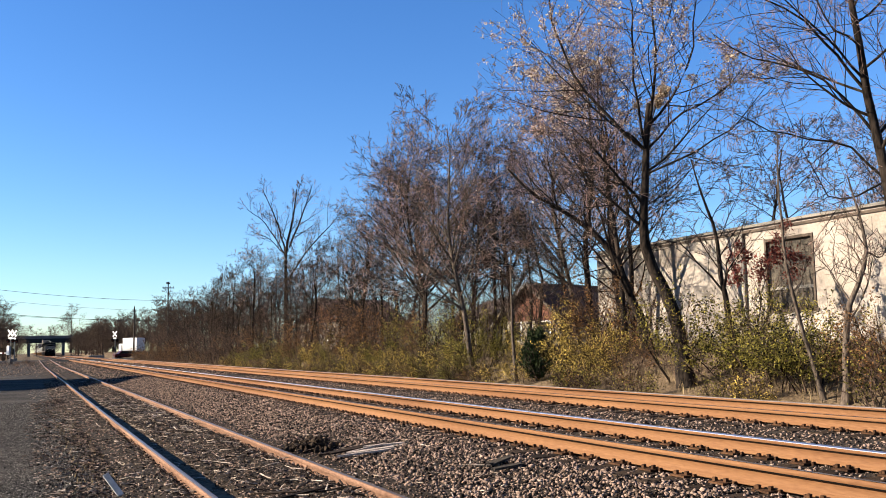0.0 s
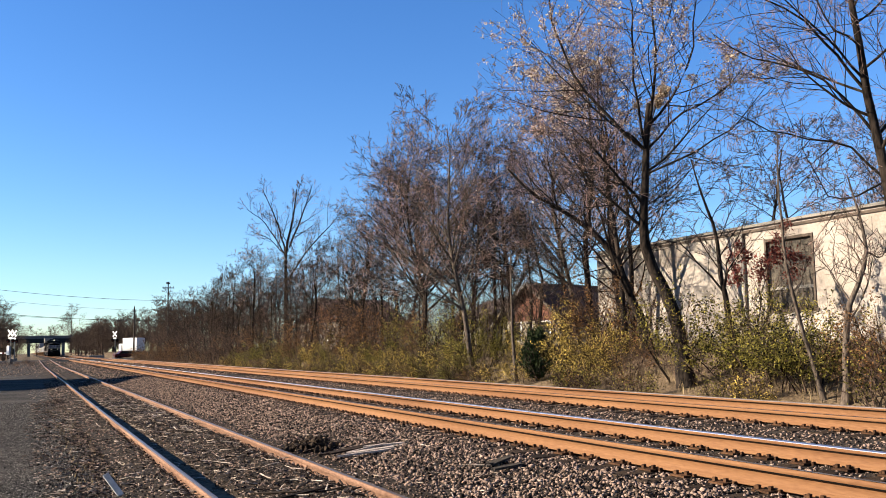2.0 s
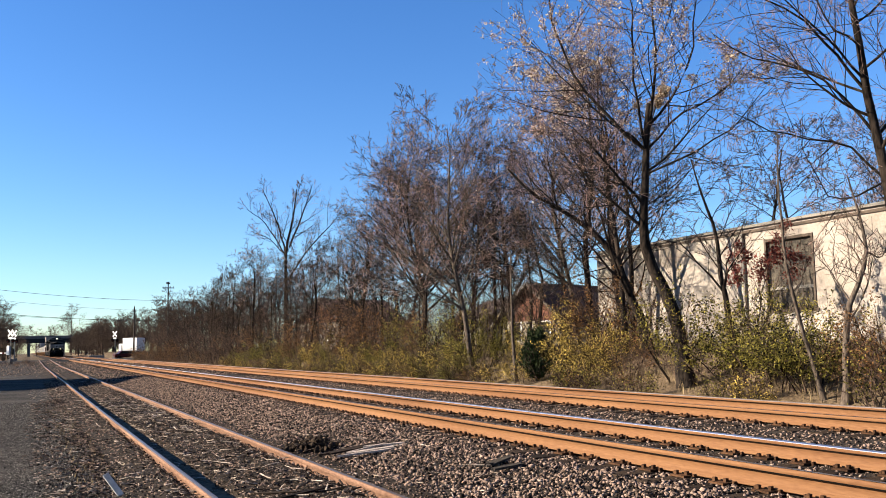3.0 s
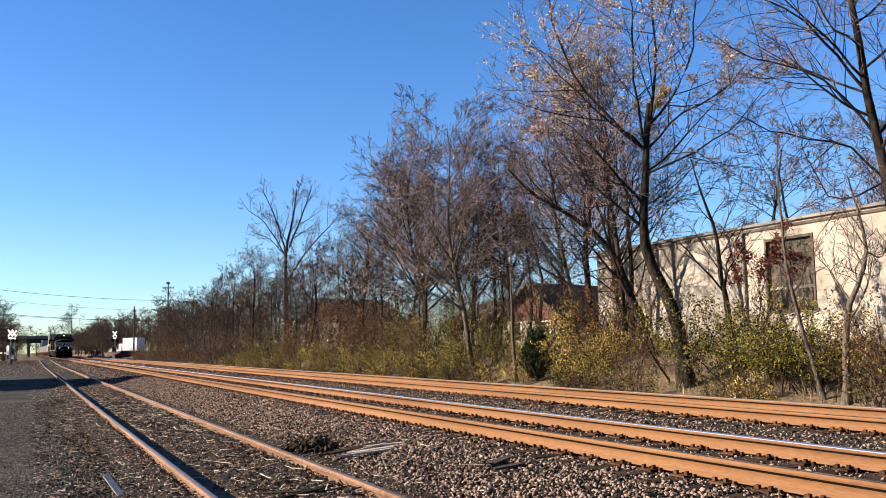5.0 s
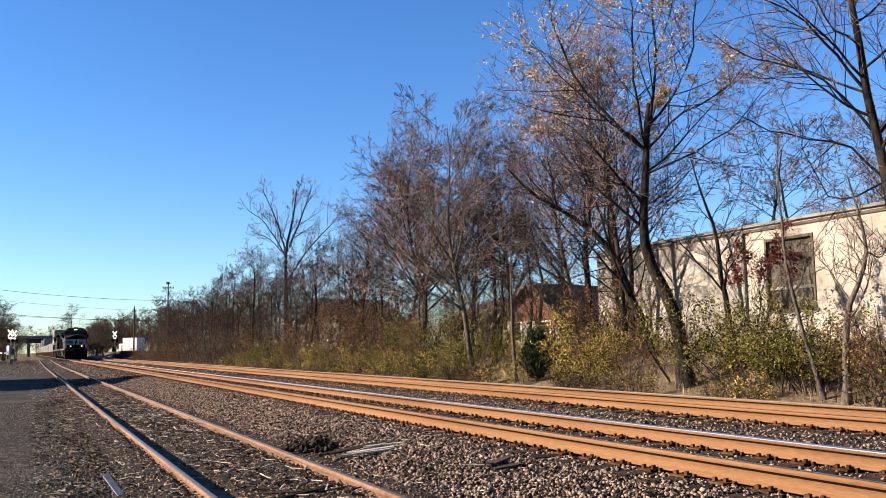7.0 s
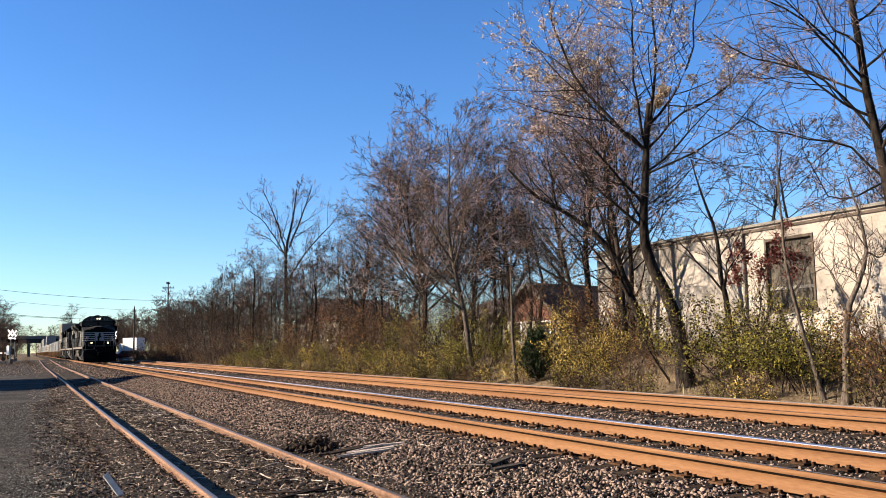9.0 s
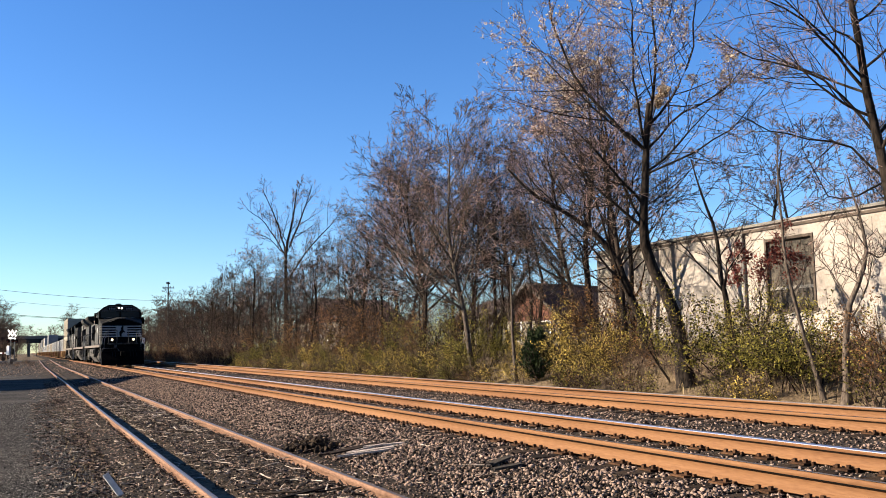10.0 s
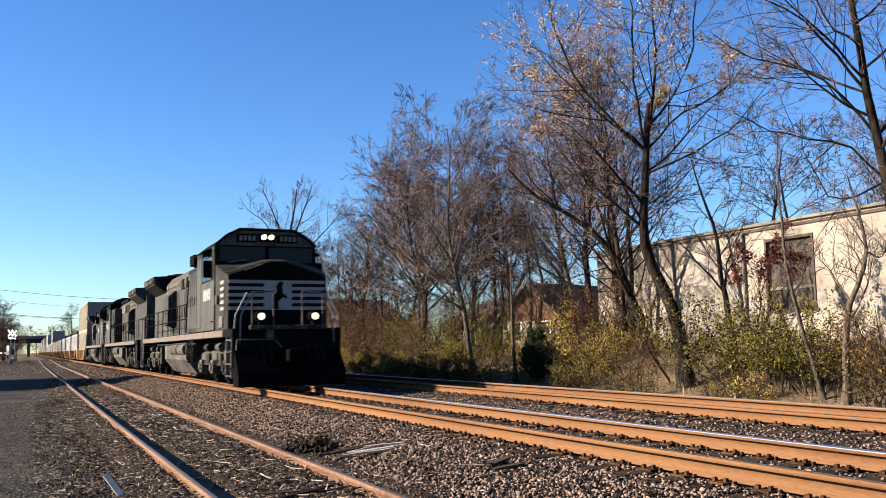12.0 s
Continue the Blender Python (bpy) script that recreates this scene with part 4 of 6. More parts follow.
brush_rows = ((15.6, 12.2, 3, 0.72), (15.6, 14.3, 0, 1.0), (15.9, 16.6, 0, 1.2), (15.0, 17.6, 0, 0.9), (15.9, 18.6, 2, 1.05), (15.9, 21.0, 3, 0.58), (14.7, 21.8, 1, 0.58), (16.0, 22.8, 1, 0.72),
              (16.1, 24.6, 1, 0.79), (14.7, 25.2, 1, 0.58), (16.2, 26.4, 2, 0.79), (16.5, 28.0, 1, 0.72), (14.9, 29.8, 2, 0.58), (16.2, 30.8, 0, 1.0), (15.0, 31.6, 1, 0.75), (16.3, 33.2, 2, 1.1), (15.0, 33.7, 0, 0.8), (16.5, 35.6, 3, 1.0),
              (15.1, 37.0, 1, 0.8), (16.3, 38.8, 2, 1.0), (15.2, 39.6, 0, 0.7), (16.5, 41.2, 3, 1.1), (15.2, 42.2, 1, 0.75), (16.7, 44.0, 4, 0.9), (15.4, 47.2, 2, 0.9), (16.6, 48.6, 3, 1.1), (15.3, 50.0, 1, 0.8), (16.3, 52.2, 4, 0.9),
              (15.4, 53.4, 3, 0.9), (15.7, 56.4, 0, 0.8), (16.5, 58.4, 3, 1.0), (15.5, 60.0, 2, 0.8), (16.5, 64.2, 4, 1.0), (15.5, 66.2, 0, 0.85), (16.3, 68.6, 3, 1.0), (15.6, 70.6, 4, 0.9), (16.5, 74.4, 4, 1.1), (15.7, 77.6, 3, 0.9),
              (16.5, 81.0, 4, 1.1), (15.6, 85.2, 4, 1.0), (16.6, 88.0, 4, 1.1), (15.7, 93.0, 4, 1.0), (16.6, 98.0, 4, 1.15), (15.9, 103.0, 4, 1.1), (16.6, 109.0, 4, 1.2), (16.1, 116.0, 4, 1.2), (16.8, 124.0, 4, 1.2), (16.3, 132.0, 4, 1.2), (15.0, 11.2, 3, 0.62), (17.6, 24.6, 3, 1.0), (17.8, 26.4, 1, 1.0), (17.2, 23.4, 1, 0.7),
              (19.0, 25.2, 4, 1.0), (19.3, 31.2, 4, 1.1), (19.5, 35.8, 4, 1.2), (19.6, 40.6, 4, 1.2), (20.4, 46.4, 4, 1.2), (20.0, 53.5, 4, 1.3), (20.0, 58.0, 4, 1.3), (20.4, 66.0, 4, 1.35), (20.2, 74.0, 4, 1.4), (20.2, 82.0, 4, 1.4), (20.2, 94.0, 4, 1.5), (20.4, 104.0, 4, 1.5))
fringe = [(13.7 + rng_w.uniform(0, 1.0), 10.5 + 0.9 * i + rng_w.uniform(-0.4, 0.4), rng_w.choice((5, 5, 6, 6, 7)), rng_w.uniform(0.6, 1.15)) for i in range(68)]
fringe = [f for f in fringe if not 23.2 < f[1] < 26.2]
fringe += [(14.0 + rng_w.uniform(0, 1.3), 72 + 1.5 * i + rng_w.uniform(-0.5, 0.5), rng_w.choice((4, 7, 7, 3)), rng_w.uniform(0.45, 0.9)) for i in range(46)]
weeds = [(rng_w.uniform(-7, 0.6), rng_w.uniform(112, 138), rng_w.choice((3, 4)), rng_w.uniform(0.18, 0.32)) for i in range(16)]
# the shrubs leave gaps before the trunks that stand along the tracks
TRUNKS = ((15.3, 18.0), (14.7, 12.6), (14.8, 13.3), (15.4, 30.1), (14.8, 25.9), (16.4, 36.9), (16.6, 71.8), (16.5, 54.6), (15.0, 24.8))


def in_gap(x, y):
    return any(tx - 2.4 < x < tx and -0.45 < y - ty * x / tx < 0.45 for tx, ty in TRUNKS)


for x, y, kind, s in [b for b in list(brush_rows) + fringe + weeds if not in_gap(b[0], b[1])]:
    src = shrubs[kind]
    keep = src.matrix_basis.copy()
    src.scale = (s, s, s * rng_w.uniform(0.9, 1.1))
    copy_thing(src, pose(x, y, ground_z(x, y) - 0.06, 0, 0, rng_w.uniform(0, 360)))
    src.scale = (1, 1, 1)
    src.matrix_basis = keep
make_shrub("shrub", on_ground(18.6, 18.8), 2.8, 0.8, 210, "tall shrub holding dark red leaves", 9, 2600, M_LEAF_RED, 0.040, leaf_from=1.95)


def make_cedar(at, height, seed):
    rng = np.random.RandomState(seed)
    root = holder("evergreen_bush", pose(*at), "small dense dark green evergreen bush", "bush")
    part("trunk", rod(bmesh.new(), (0, 0, -0.05), (0, 0, height * 0.8), 0.05, 8, 0.015), M_BARK, root)
    n = 420
    z = height * rng.rand(n) ** 1.2 * 0.92 + 0.05
    a = rng.rand(n) * 6.28
    d = unit(np.stack([np.cos(a), np.sin(a), np.full(n, 0.9)], -1))
    ln = (0.50 * (1 - z / height) + 0.16) * (0.7 + 0.6 * rng.rand(n)) * 1.1
    P = wander_lines(rng, np.stack([np.zeros(n), np.zeros(n), z], -1), d, ln, 3, 0.12, 0.05)
    v, f = sweep(P, np.full(n, 0.008), np.full(n, 0.003), 3)
    raw_mesh("branchwork", v, f, M_TWIG, root)
    lv, lf = leaf_cards(rng, P[:, 1:].reshape(-1, 3), 7000, 0.045, 0.04)
    raw_mesh("needles", lv, lf, M_CEDAR, root)


make_cedar(on_ground(15.0, 24.8), 1.65, 220)


def make_grass(name, n, x0, x1, y0, y1, tall, seed, material, label, height=ground_z):
    rng = np.random.RandomState(seed)
    x, y = x0 + (x1 - x0) * rng.rand(n), y0 + (y1 - y0) * rng.rand(n) ** 1.4
    z = np.array([height(a, b) for a, b in zip(x, y)]) - 0.04
    a = rng.rand(n) * 6.28
    h = tall * (0.4 + 0.9 * rng.rand(n))
    w = 0.006 + 0.010 * rng.rand(n)
    lean = rng.normal(0, 0.35, (n, 2)) * h[:, None]
    b = np.stack([x, y, z], -1)
    side = np.stack([np.cos(a) * w, np.sin(a) * w, np.zeros(n)], -1)
    mid = b + np.stack([lean[:, 0] * 0.4, lean[:, 1] * 0.4, h * 0.6], -1)
    tip = b + np.stack([lean[:, 0], lean[:, 1], h], -1)
    v = np.stack([b - side, b + side, mid + side * 0.7, mid - side * 0.7, tip], 1).reshape(-1, 3)
    i = 5 * np.arange(n)[:, None, None]
    f = (i + np.array([[0, 1, 2], [0, 2, 3], [3, 2, 4]])[None]).reshape(-1, 3)
    return tagged(raw_mesh(name, v, f, material), label, "grass", kind="stuff")


make_grass("dry_grass", 9000, 14.6, 20.5, 8, 75, 0.26, 230, M_GRASS, "dry tan grass along the foot of the thicket")
make_grass("dry_grass", 3500, 14.0, 17.5, 75, 140, 0.35, 231, M_GRASS, "dry tan grass farther along the tracks")
make_grass("dry_grass", 110, 1.75, 2.5, 21, 27, 0.10, 232, M_GRASS, "dead brown weeds between the siding's rails", side_height)
make_grass("dry_grass", 500, 0.55, 1.0, 11, 26, 0.09, 233, M_GRASS, "dead weeds along the siding's outer rail", side_height)


def make_litter(n, clumps, x0, x1, y0, y1, height, size, seed, material, label):
    """Fallen leaves drifted into loose clumps on the ground."""
    rng = np.random.RandomState(seed)
    cx, cy = x0 + (x1 - x0) * rng.rand(clumps), y0 + (y1 - y0) * rng.rand(clumps) ** 1.4
    pick = rng.randint(0, clumps, n)
    x, y = cx[pick] + rng.normal(0, 0.16, n), cy[pick] + rng.normal(0, 0.45, n)
    x = np.where((x < x0 - 0.3) | (x > x1), cx[pick], x)
    v, f = leaf_cards(rng, np.zeros((1, 3)), n, size, 0.0)
    v = v.reshape(n, 4, 3) * np.array([1, 1, 0.45])
    v -= v.mean(1, keepdims=True)
    v += np.stack([x, y, np.broadcast_to(height(x, y), x.shape) + 0.028], -1)[:, None]
    return tagged(raw_mesh("leaf_litter", v.reshape(-1, 3), f, material), label, "leaves", kind="stuff")


scatter_roots("wood_debris", 420, 1.70, 3.0, 7.6, 34, side_height, 66, "pale curled roots and bark strips between the siding's rails")
scatter_roots("wood_debris", 150, 0.35, 1.45, 8.6, 26, side_height, 67, "pale curled bark strips beside the siding rail", 0.06, 0.30)
scatter_roots("wood_debris", 90, 3.2, 4.7, 8.5, 17, bed_height, 68, "pale curled roots on the crushed stones", 0.10, 0.45, 1.0)
scatter_roots("wood_debris", 420, 1.85, 2.5, 20.5, 27.5, side_height, 69, "heap of whitish splinters between the siding's rails", 0.08, 0.40, 1.0)
make_litter(5200, 46, 0.25, 1.0, 7.5, 30, side_height, 0.028, 240, M_LITTER, "brown fallen leaves drifted along the rusty siding rail")
make_litter(4200, 40, 1.55, 3.0, 7.5, 34, side_height, 0.028, 241, M_LITTER, "brown fallen leaves between the siding's rails")
make_litter(3000, 40, 13.4, 17.5, 8.5, 30, lambda x, y: np.array([ground_z(a, b) for a, b in zip(x, y)]), 0.032, 242, M_LITTER, "brown fallen leaves under the shrubs")


# ---- the train ----
SPEED, FRONT_AT_END = 23.0, 22.8   # metres a second; where the leading coupler stands at the clip's end
UNIT = 22.35
rolling = []                        # (thing, distance behind the leading coupler, turned round or not)
wheelsets = []


def train_pose(behind, t, x=XC, z=ZR, turned=False):
    y = FRONT_AT_END + SPEED * (12.0 - t) + behind
    return pose(x, y, z, 0, 0, 180 if turned else 0)


def make_wheelset(parent, y, r):
    bm = bmesh.new()
    rod(bm, (-1.05, 0, 0), (1.05, 0, 0), 0.09, 10)
    for s in (-1, 1):
        rod(bm, (s * 0.70, 0, 0), (s * 0.83, 0, 0), r, 28)
        rod(bm, (s * 0.68, 0, 0), (s * 0.70, 0, 0), r + 0.03, 28)
        rod(bm, (s * 0.83, 0, 0), (s * 0.86, 0, 0), r * 0.45, 14)
        for k in range(6):
            a = k * math.pi / 3
            rod(bm, (s * 0.83, math.cos(a) * r * 0.62, math.sin(a) * r * 0.62), (s * 0.845, math.cos(a) * r * 0.62, math.sin(a) * r * 0.62), 0.05, 8)
    return part("wheelset", bm, M_DARKGEAR, parent, "dark steel wheels on an axle", at=(0, y, r))


def make_loco(name, behind, turned, label):
    loco = holder(name, train_pose(behind, 0, turned=turned), label, "locomotive", "locomotives of the train")

    def p(nm, bm, m=M_BLACK, label="", parent=None):
        return part(nm, bm, m, parent or loco, label)

    # frame, pilot, coupler, plough
    p("platform", boxed(-1.52, 1.52, 0.75, 21.6, 1.38, 1.60, 0.02))
    for s in (-1, 1):
        p("side_sill", boxed(min(s * 1.52, s * 1.535), max(s * 1.52, s * 1.535), 1.9, 20.5, 1.40, 1.58), M_SILL, "faded pale reflective sill stripe")
    p("pilot", prism([(-1.5, 0.55), (1.5, 0.55), (1.5, 1.60), (-1.5, 1.60)], "y", 0.72, 0.86), M_BLACK)
    plow = bmesh.new()
    prism([(0.12, 0.07), (0.20, 0.45), (0.70, 1.02), (0.80, 1.02), (0.80, 0.07)], "x", -1.46, 1.46, plow)
    p("snow_plough", plow, M_DARKGEAR)
    coupler = boxed(-0.13, 0.13, 0.05, 0.80, 0.72, 1.02, 0.04)
    box(coupler, -0.20, 0.16, -0.10, 0.22, 0.70, 1.04, 0.06)
    p("coupler", coupler, M_DARKGEAR)
    p("anticlimber", boxed(-1.05, 1.05, 0.55, 0.80, 1.56, 1.68, 0.02), M_UNDER, "worn grey front ledge")
    for x in (-0.75, -0.55, 0.5, 0.7, 0.9):
        hose = rod(bmesh.new(), (x, 0.66, 1.15), (x + 0.06, 0.45, 0.80), 0.03, 6)
        rod(hose, (x + 0.06, 0.46, 0.82), (x + 0.02, 0.40, 0.55), 0.03, 6)
        p("air_hose", hose, M_TYRE)
    p("uncoupling_lever", rods((((-1.4, 0.62, 1.30), (-0.4, 0.58, 1.30)), ((-0.4, 0.58, 1.30), (-0.25, 0.40, 1.08)), ((-1.4, 0.62, 1.30), (-1.45, 0.50, 1.02))), 0.018), M_UNDER)
    p("receptacle", boxed(-0.62, -0.42, 0.56, 0.72, 1.34, 1.54, 0.02), M_UNDER)
    p("rear_pilot", boxed(-1.5, 1.5, 21.5, 21.62, 0.6, 1.6), M_BLACK)
    p("rear_coupler", boxed(-0.16, 0.16, 21.6, 22.3, 0.72, 1.02, 0.04), M_DARKGEAR)

    # nose: a house-shaped front with chamfered sides
    nose = bmesh.new()
    rings = []
    for y, k, eave, top, flat in ((1.80, 0.955, 3.12, 3.53, 0.20), (1.90, 1.0, 3.17, 3.58, 0.22), (3.25, 1.02, 3.55, 3.66, 0.40)):
        ring = [(-1.47, 1.60), (-1.47, eave), (-flat, top), (flat, top), (1.47, eave), (1.47, 1.60)]
        rings.append([nose.verts.new((x * k, y, z)) for x, z in ring])
    for a, b in zip(rings, rings[1:]):
        for i in range(6):
            nose.faces.new((a[i], a[(i + 1) % 6], b[(i + 1) % 6], b[i]))
    nose.faces.new(rings[0])
    nose.faces.new(rings[-1][::-1])
    bmesh.ops.recalc_face_normals(nose, faces=nose.faces)
    p("nose", nose, M_DUSTY_LIT)
    # thin added plate that paints the front's shade over the paler nose
    p("nose_front", prism([(-1.38, 1.62), (1.38, 1.62), (1.38, 3.09), (0.20, 3.50), (-0.20, 3.50), (-1.38, 3.09)], "y", 1.788, 1.799), M_BLACK, "black nose front, painted darker for its shade")
    for s in (-1, 1):
        p("nose_grab", rods((((s * 0.95, 1.74, 3.24), (s * 0.45, 1.74, 3.42)),), 0.014), M_UNDER)
    p("nose_door", boxed(0.48, 1.10, 1.785, 1.82, 1.72, 3.0, 0.012))
    for i in range(5):
        z = 2.93 - i * 0.186
        inner = 0.22 + (0.18 if i in (1, 2, 3) else 0.0)
        for s in (-1, 1):
            x0, x1 = sorted((s * 1.385, s * inner))
            p("nose_stripe", boxed(x0, x1, 1.772, 1.798, z - 0.046, z + 0.046), M_WHITE, "white painted stripe")
            x0, x1 = sorted((s * 1.475, s * 1.495))
            p("side_stripe", boxed(x0, x1, 1.96, 2.42, z - 0.045, z + 0.045), M_WHITE, "white painted stripe")
    p("emblem_panel", boxed(-0.40, 0.40, 1.764, 1.77, 2.14, 2.97), M_WHITE, "white panel behind a dark emblem")
    emblem = prism([(-0.10, 2.15), (0.02, 2.15), (0.0, 2.36), (0.14, 2.50), (0.24, 2.44), (0.26, 2.52), (0.14, 2.62), (0.12, 2.80), (0.16, 2.92), (0.04, 2.94), (-0.06, 2.82), (-0.04, 2.66), (-0.16, 2.50), (-0.14, 2.30)], "y", 1.755, 1.762)
    p("emblem", emblem, M_BLACK, "plain dark emblem shape")

    for s in (-1, 1):
        p("battery_box", boxed(min(s * 1.475, s * 1.51), max(s * 1.475, s * 1.51), 2.05, 2.55, 1.66, 1.98, 0.01), M_SILL, "pale worn box panel")
        p("sand_filler", boxed(min(s * 1.53, s * 1.56), max(s * 1.53, s * 1.56), 2.6, 2.9, 2.35, 2.6, 0.01), M_UNDER)

    # cab with windscreens, number boards and headlights
    cab = prism([(-1.53, 1.60), (-1.53, 4.10), (-1.20, 4.36), (-0.82, 4.56), (0.82, 4.56), (1.20, 4.36), (1.53, 4.10), (1.53, 1.60)], "y", 3.1, 6.0)
    bmesh.ops.bevel(cab, geom=list(cab.edges), offset=0.03, segments=2, affect="EDGES")
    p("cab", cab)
    p("roof_visor", prism([(-1.56, 4.10), (-1.22, 4.41), (-0.83, 4.61), (0.83, 4.61), (1.22, 4.41), (1.56, 4.10), (1.50, 4.10), (1.18, 4.35), (0.81, 4.55), (-0.81, 4.55), (-1.18, 4.35), (-1.50, 4.10)], "y", 2.98, 3.14))
    p("brow_panel", prism([(-1.46, 4.10), (1.46, 4.10), (1.17, 4.34), (0.80, 4.53), (-0.80, 4.53), (-1.17, 4.34)], "y", 3.06, 3.096), M_TANK, "grey panel over the windscreen")
    for x0, x1 in ((-1.40, -0.06), (0.06, 1.40)):
        pane = p("windscreen", boxed(x0, x1, 3.075, 3.092, 3.62, 4.06), M_GLASS, "dark windscreen pane")
        for fx0, fx1, fz0, fz1 in ((x0 - 0.05, x0, 3.60, 4.09), (x1, x1 + 0.05, 3.60, 4.09), (x0, x1, 4.06, 4.095), (x0, x1, 3.58, 3.62)):
            part("window_seal", boxed(fx0, fx1, 3.062, 3.092, fz0, fz1), M_DARKGEAR, pane)
    for x0, x1 in ((-0.92, -0.30), (0.30, 0.92)):
        board = p("number_board", boxed(x0, x1, 3.02, 3.058, 4.19, 4.44, 0.01), M_DARKGEAR)
        for k in range(4):
            u = x0 + 0.09 + k * 0.13
            part("number_bar", boxed(u, u + 0.08, 3.008, 3.018, 4.24, 4.39), M_RAILING, board, "plain pale bar")
    lamp_box = p("headlight", boxed(-0.25, 0.25, 2.99, 3.058, 4.22, 4.47, 0.02), M_DARKGEAR)
    for x in (-0.11, 0.11):
        part("lens", rod(bmesh.new(), (x, 2.99, 4.35), (x, 2.965, 4.35), 0.078, 16), M_LAMP, lamp_box, "lit headlight lens")
    for sx in (-1, 1):
        p("wiper", rods((((sx * 1.15, 3.06, 3.58), (sx * 0.60, 3.05, 3.68)),), 0.012), M_RAILING)
    for s in (-1, 1):
        for y0, y1 in ((3.55, 4.25), (4.35, 5.05)):
            x0, x1 = sorted((s * 1.525, s * 1.545))
            p("side_window", boxed(x0, x1, y0, y1, 3.12, 3.86), M_GLASS, "dark sliding side window")
        x0, x1 = sorted((s * 1.53, s * 1.75))
        p("sunshade", prism([(s * 1.53, 4.05), (s * 1.80, 3.92), (s * 1.80, 3.90), (s * 1.53, 4.02)], "y", 3.5, 5.1))
        p("mirror", boxed(min(s * 1.56, s * 1.80), max(s * 1.56, s * 1.80), 3.40, 3.44, 3.15, 3.65), M_DARKGEAR)
        for k in range(4):
            y = 3.70 + k * 0.30
            x0, x1 = sorted((s * 1.53, s * 1.545))
            p("side_number_bar", boxed(x0, x1, y, y + 0.20, 2.52, 2.86), M_WHITE, "plain white bar")
        p("cab_door", boxed(min(s * 1.535, s * 1.55), max(s * 1.535, s * 1.55), 5.25, 5.85, 1.72, 3.6, 0.008), M_DUSTY_LIT)
    # thin added skins that paint the sunlit tone on the cab's sides
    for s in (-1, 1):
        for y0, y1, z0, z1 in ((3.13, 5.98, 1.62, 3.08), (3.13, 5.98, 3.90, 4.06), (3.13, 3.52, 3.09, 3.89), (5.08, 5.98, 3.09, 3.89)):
            p("cab_side_panel", boxed(min(s * 1.53, s * 1.537), max(s * 1.53, s * 1.537), y0, y1, z0, z1), M_DUSTY_LIT)
        # the posts' brightness in the sun is put into a pale grey
        for y in (3.46, 5.10):
            p("window_post", boxed(min(s * 1.537, s * 1.56), max(s * 1.537, s * 1.56), y, y + 0.05, 3.08, 3.90), M_RAILING, "window post painted in a pale sunlit tone")
        p("side_aircon_box", boxed(min(s * 1.40, s * 1.62), max(s * 1.40, s * 1.62), 6.15, 6.95, 3.78, 4.12, 0.03), M_DARKGEAR)
    # horn and aerials
    horn = bmesh.new()
    for x, l in ((-0.14, 0.5), (0.0, 0.6), (0.14, 0.42)):
        rod(horn, (x, 5.0, 4.70), (x, 5.0 - l, 4.72), 0.02, 8, 0.07)
    box(horn, -0.2, 0.2, 5.0, 5.08, 4.55, 4.76)
    p("horn", horn, M_UNDER)
    p("aerial", boxed(-0.5, -0.2, 4.2, 4.5, 4.55, 4.63, 0.02), M_UNDER)

    for s in (-1, 1):
        for k in range(5):
            y = 6.1 + k * 0.42
            x0, x1 = sorted((s * 1.45, s * 1.463))
            d = p("cabinet_door", boxed(x0, x1, y, y + 0.38, 1.75, 3.6, 0.004), M_DUSTY_LIT)
            part("latch", boxed(min(s * 1.463, s * 1.485), max(s * 1.463, s * 1.485), y + 0.31, y + 0.34, 2.5, 2.8), M_DARKGEAR, d)
        x0, x1 = sorted((s * 1.535, s * 1.56))
        p("grab_iron", boxed(x0, x1, 3.2, 3.55, 1.85, 1.88), M_DARKGEAR)

    # long hood with doors, intakes and radiators
    p("electrical_cabinet", boxed(-1.45, 1.45, 6.0, 8.2, 1.60, 3.75, 0.05), M_DUSTY_LIT)
    hood = prism([(-0.98, 1.60), (-0.98, 3.86), (-0.74, 4.14), (0.74, 4.14), (0.98, 3.86), (0.98, 1.60)], "y", 6.0, 20.7)
    bmesh.ops.bevel(hood, geom=list(hood.edges), offset=0.03, segments=2, affect="EDGES")
    p("hood", hood, M_DUSTY_LIT)
    for s in (-1, 1):
        for k in range(12):
            y = 8.3 + k * 0.60
            x0, x1 = sorted((s * 0.98, s * 1.0))
            d = p("hood_door", boxed(x0, x1, y, y + 0.55, 1.72, 3.35, 0.006), M_DUSTY_LIT)
            part("latch", boxed(min(s * 1.0, s * 1.03), max(s * 1.0, s * 1.03), y + 0.46, y + 0.50, 2.3, 2.7), M_UNDER, d)
        for k in range(7):
            z = 3.40 + k * 0.065
            x0, x1 = sorted((s * 0.98, s * 1.02))
            p("intake_slat", boxed(x0, x1, 8.3, 10.2, z, z + 0.045), M_RAILING)
        for row in range(2):
            for k in range(8):
                y = 12.9 + k * 0.48
                x0, x1 = sorted((s * 0.98, s * 1.012))
                p("lettering_bar", boxed(x0, x1, y, y + 0.34, 3.40 + row * 0.24, 3.55 + row * 0.24), M_SILL, "plain faded pale bar")
        for k in range(5):
            x0, x1 = sorted((s * 0.98, s * 1.03))
            p("vent_panel", boxed(x0, x1, 10.45 + k * 0.46, 10.83 + k * 0.46, 3.40, 3.78, 0.006), M_DARKGEAR if k % 2 else M_UNDER)
        wing = prism([(s * 0.95, 3.52), (s * 1.46, 3.90), (s * 1.52, 4.24), (s * 0.9, 4.28)], "y", 16.9, 20.4)
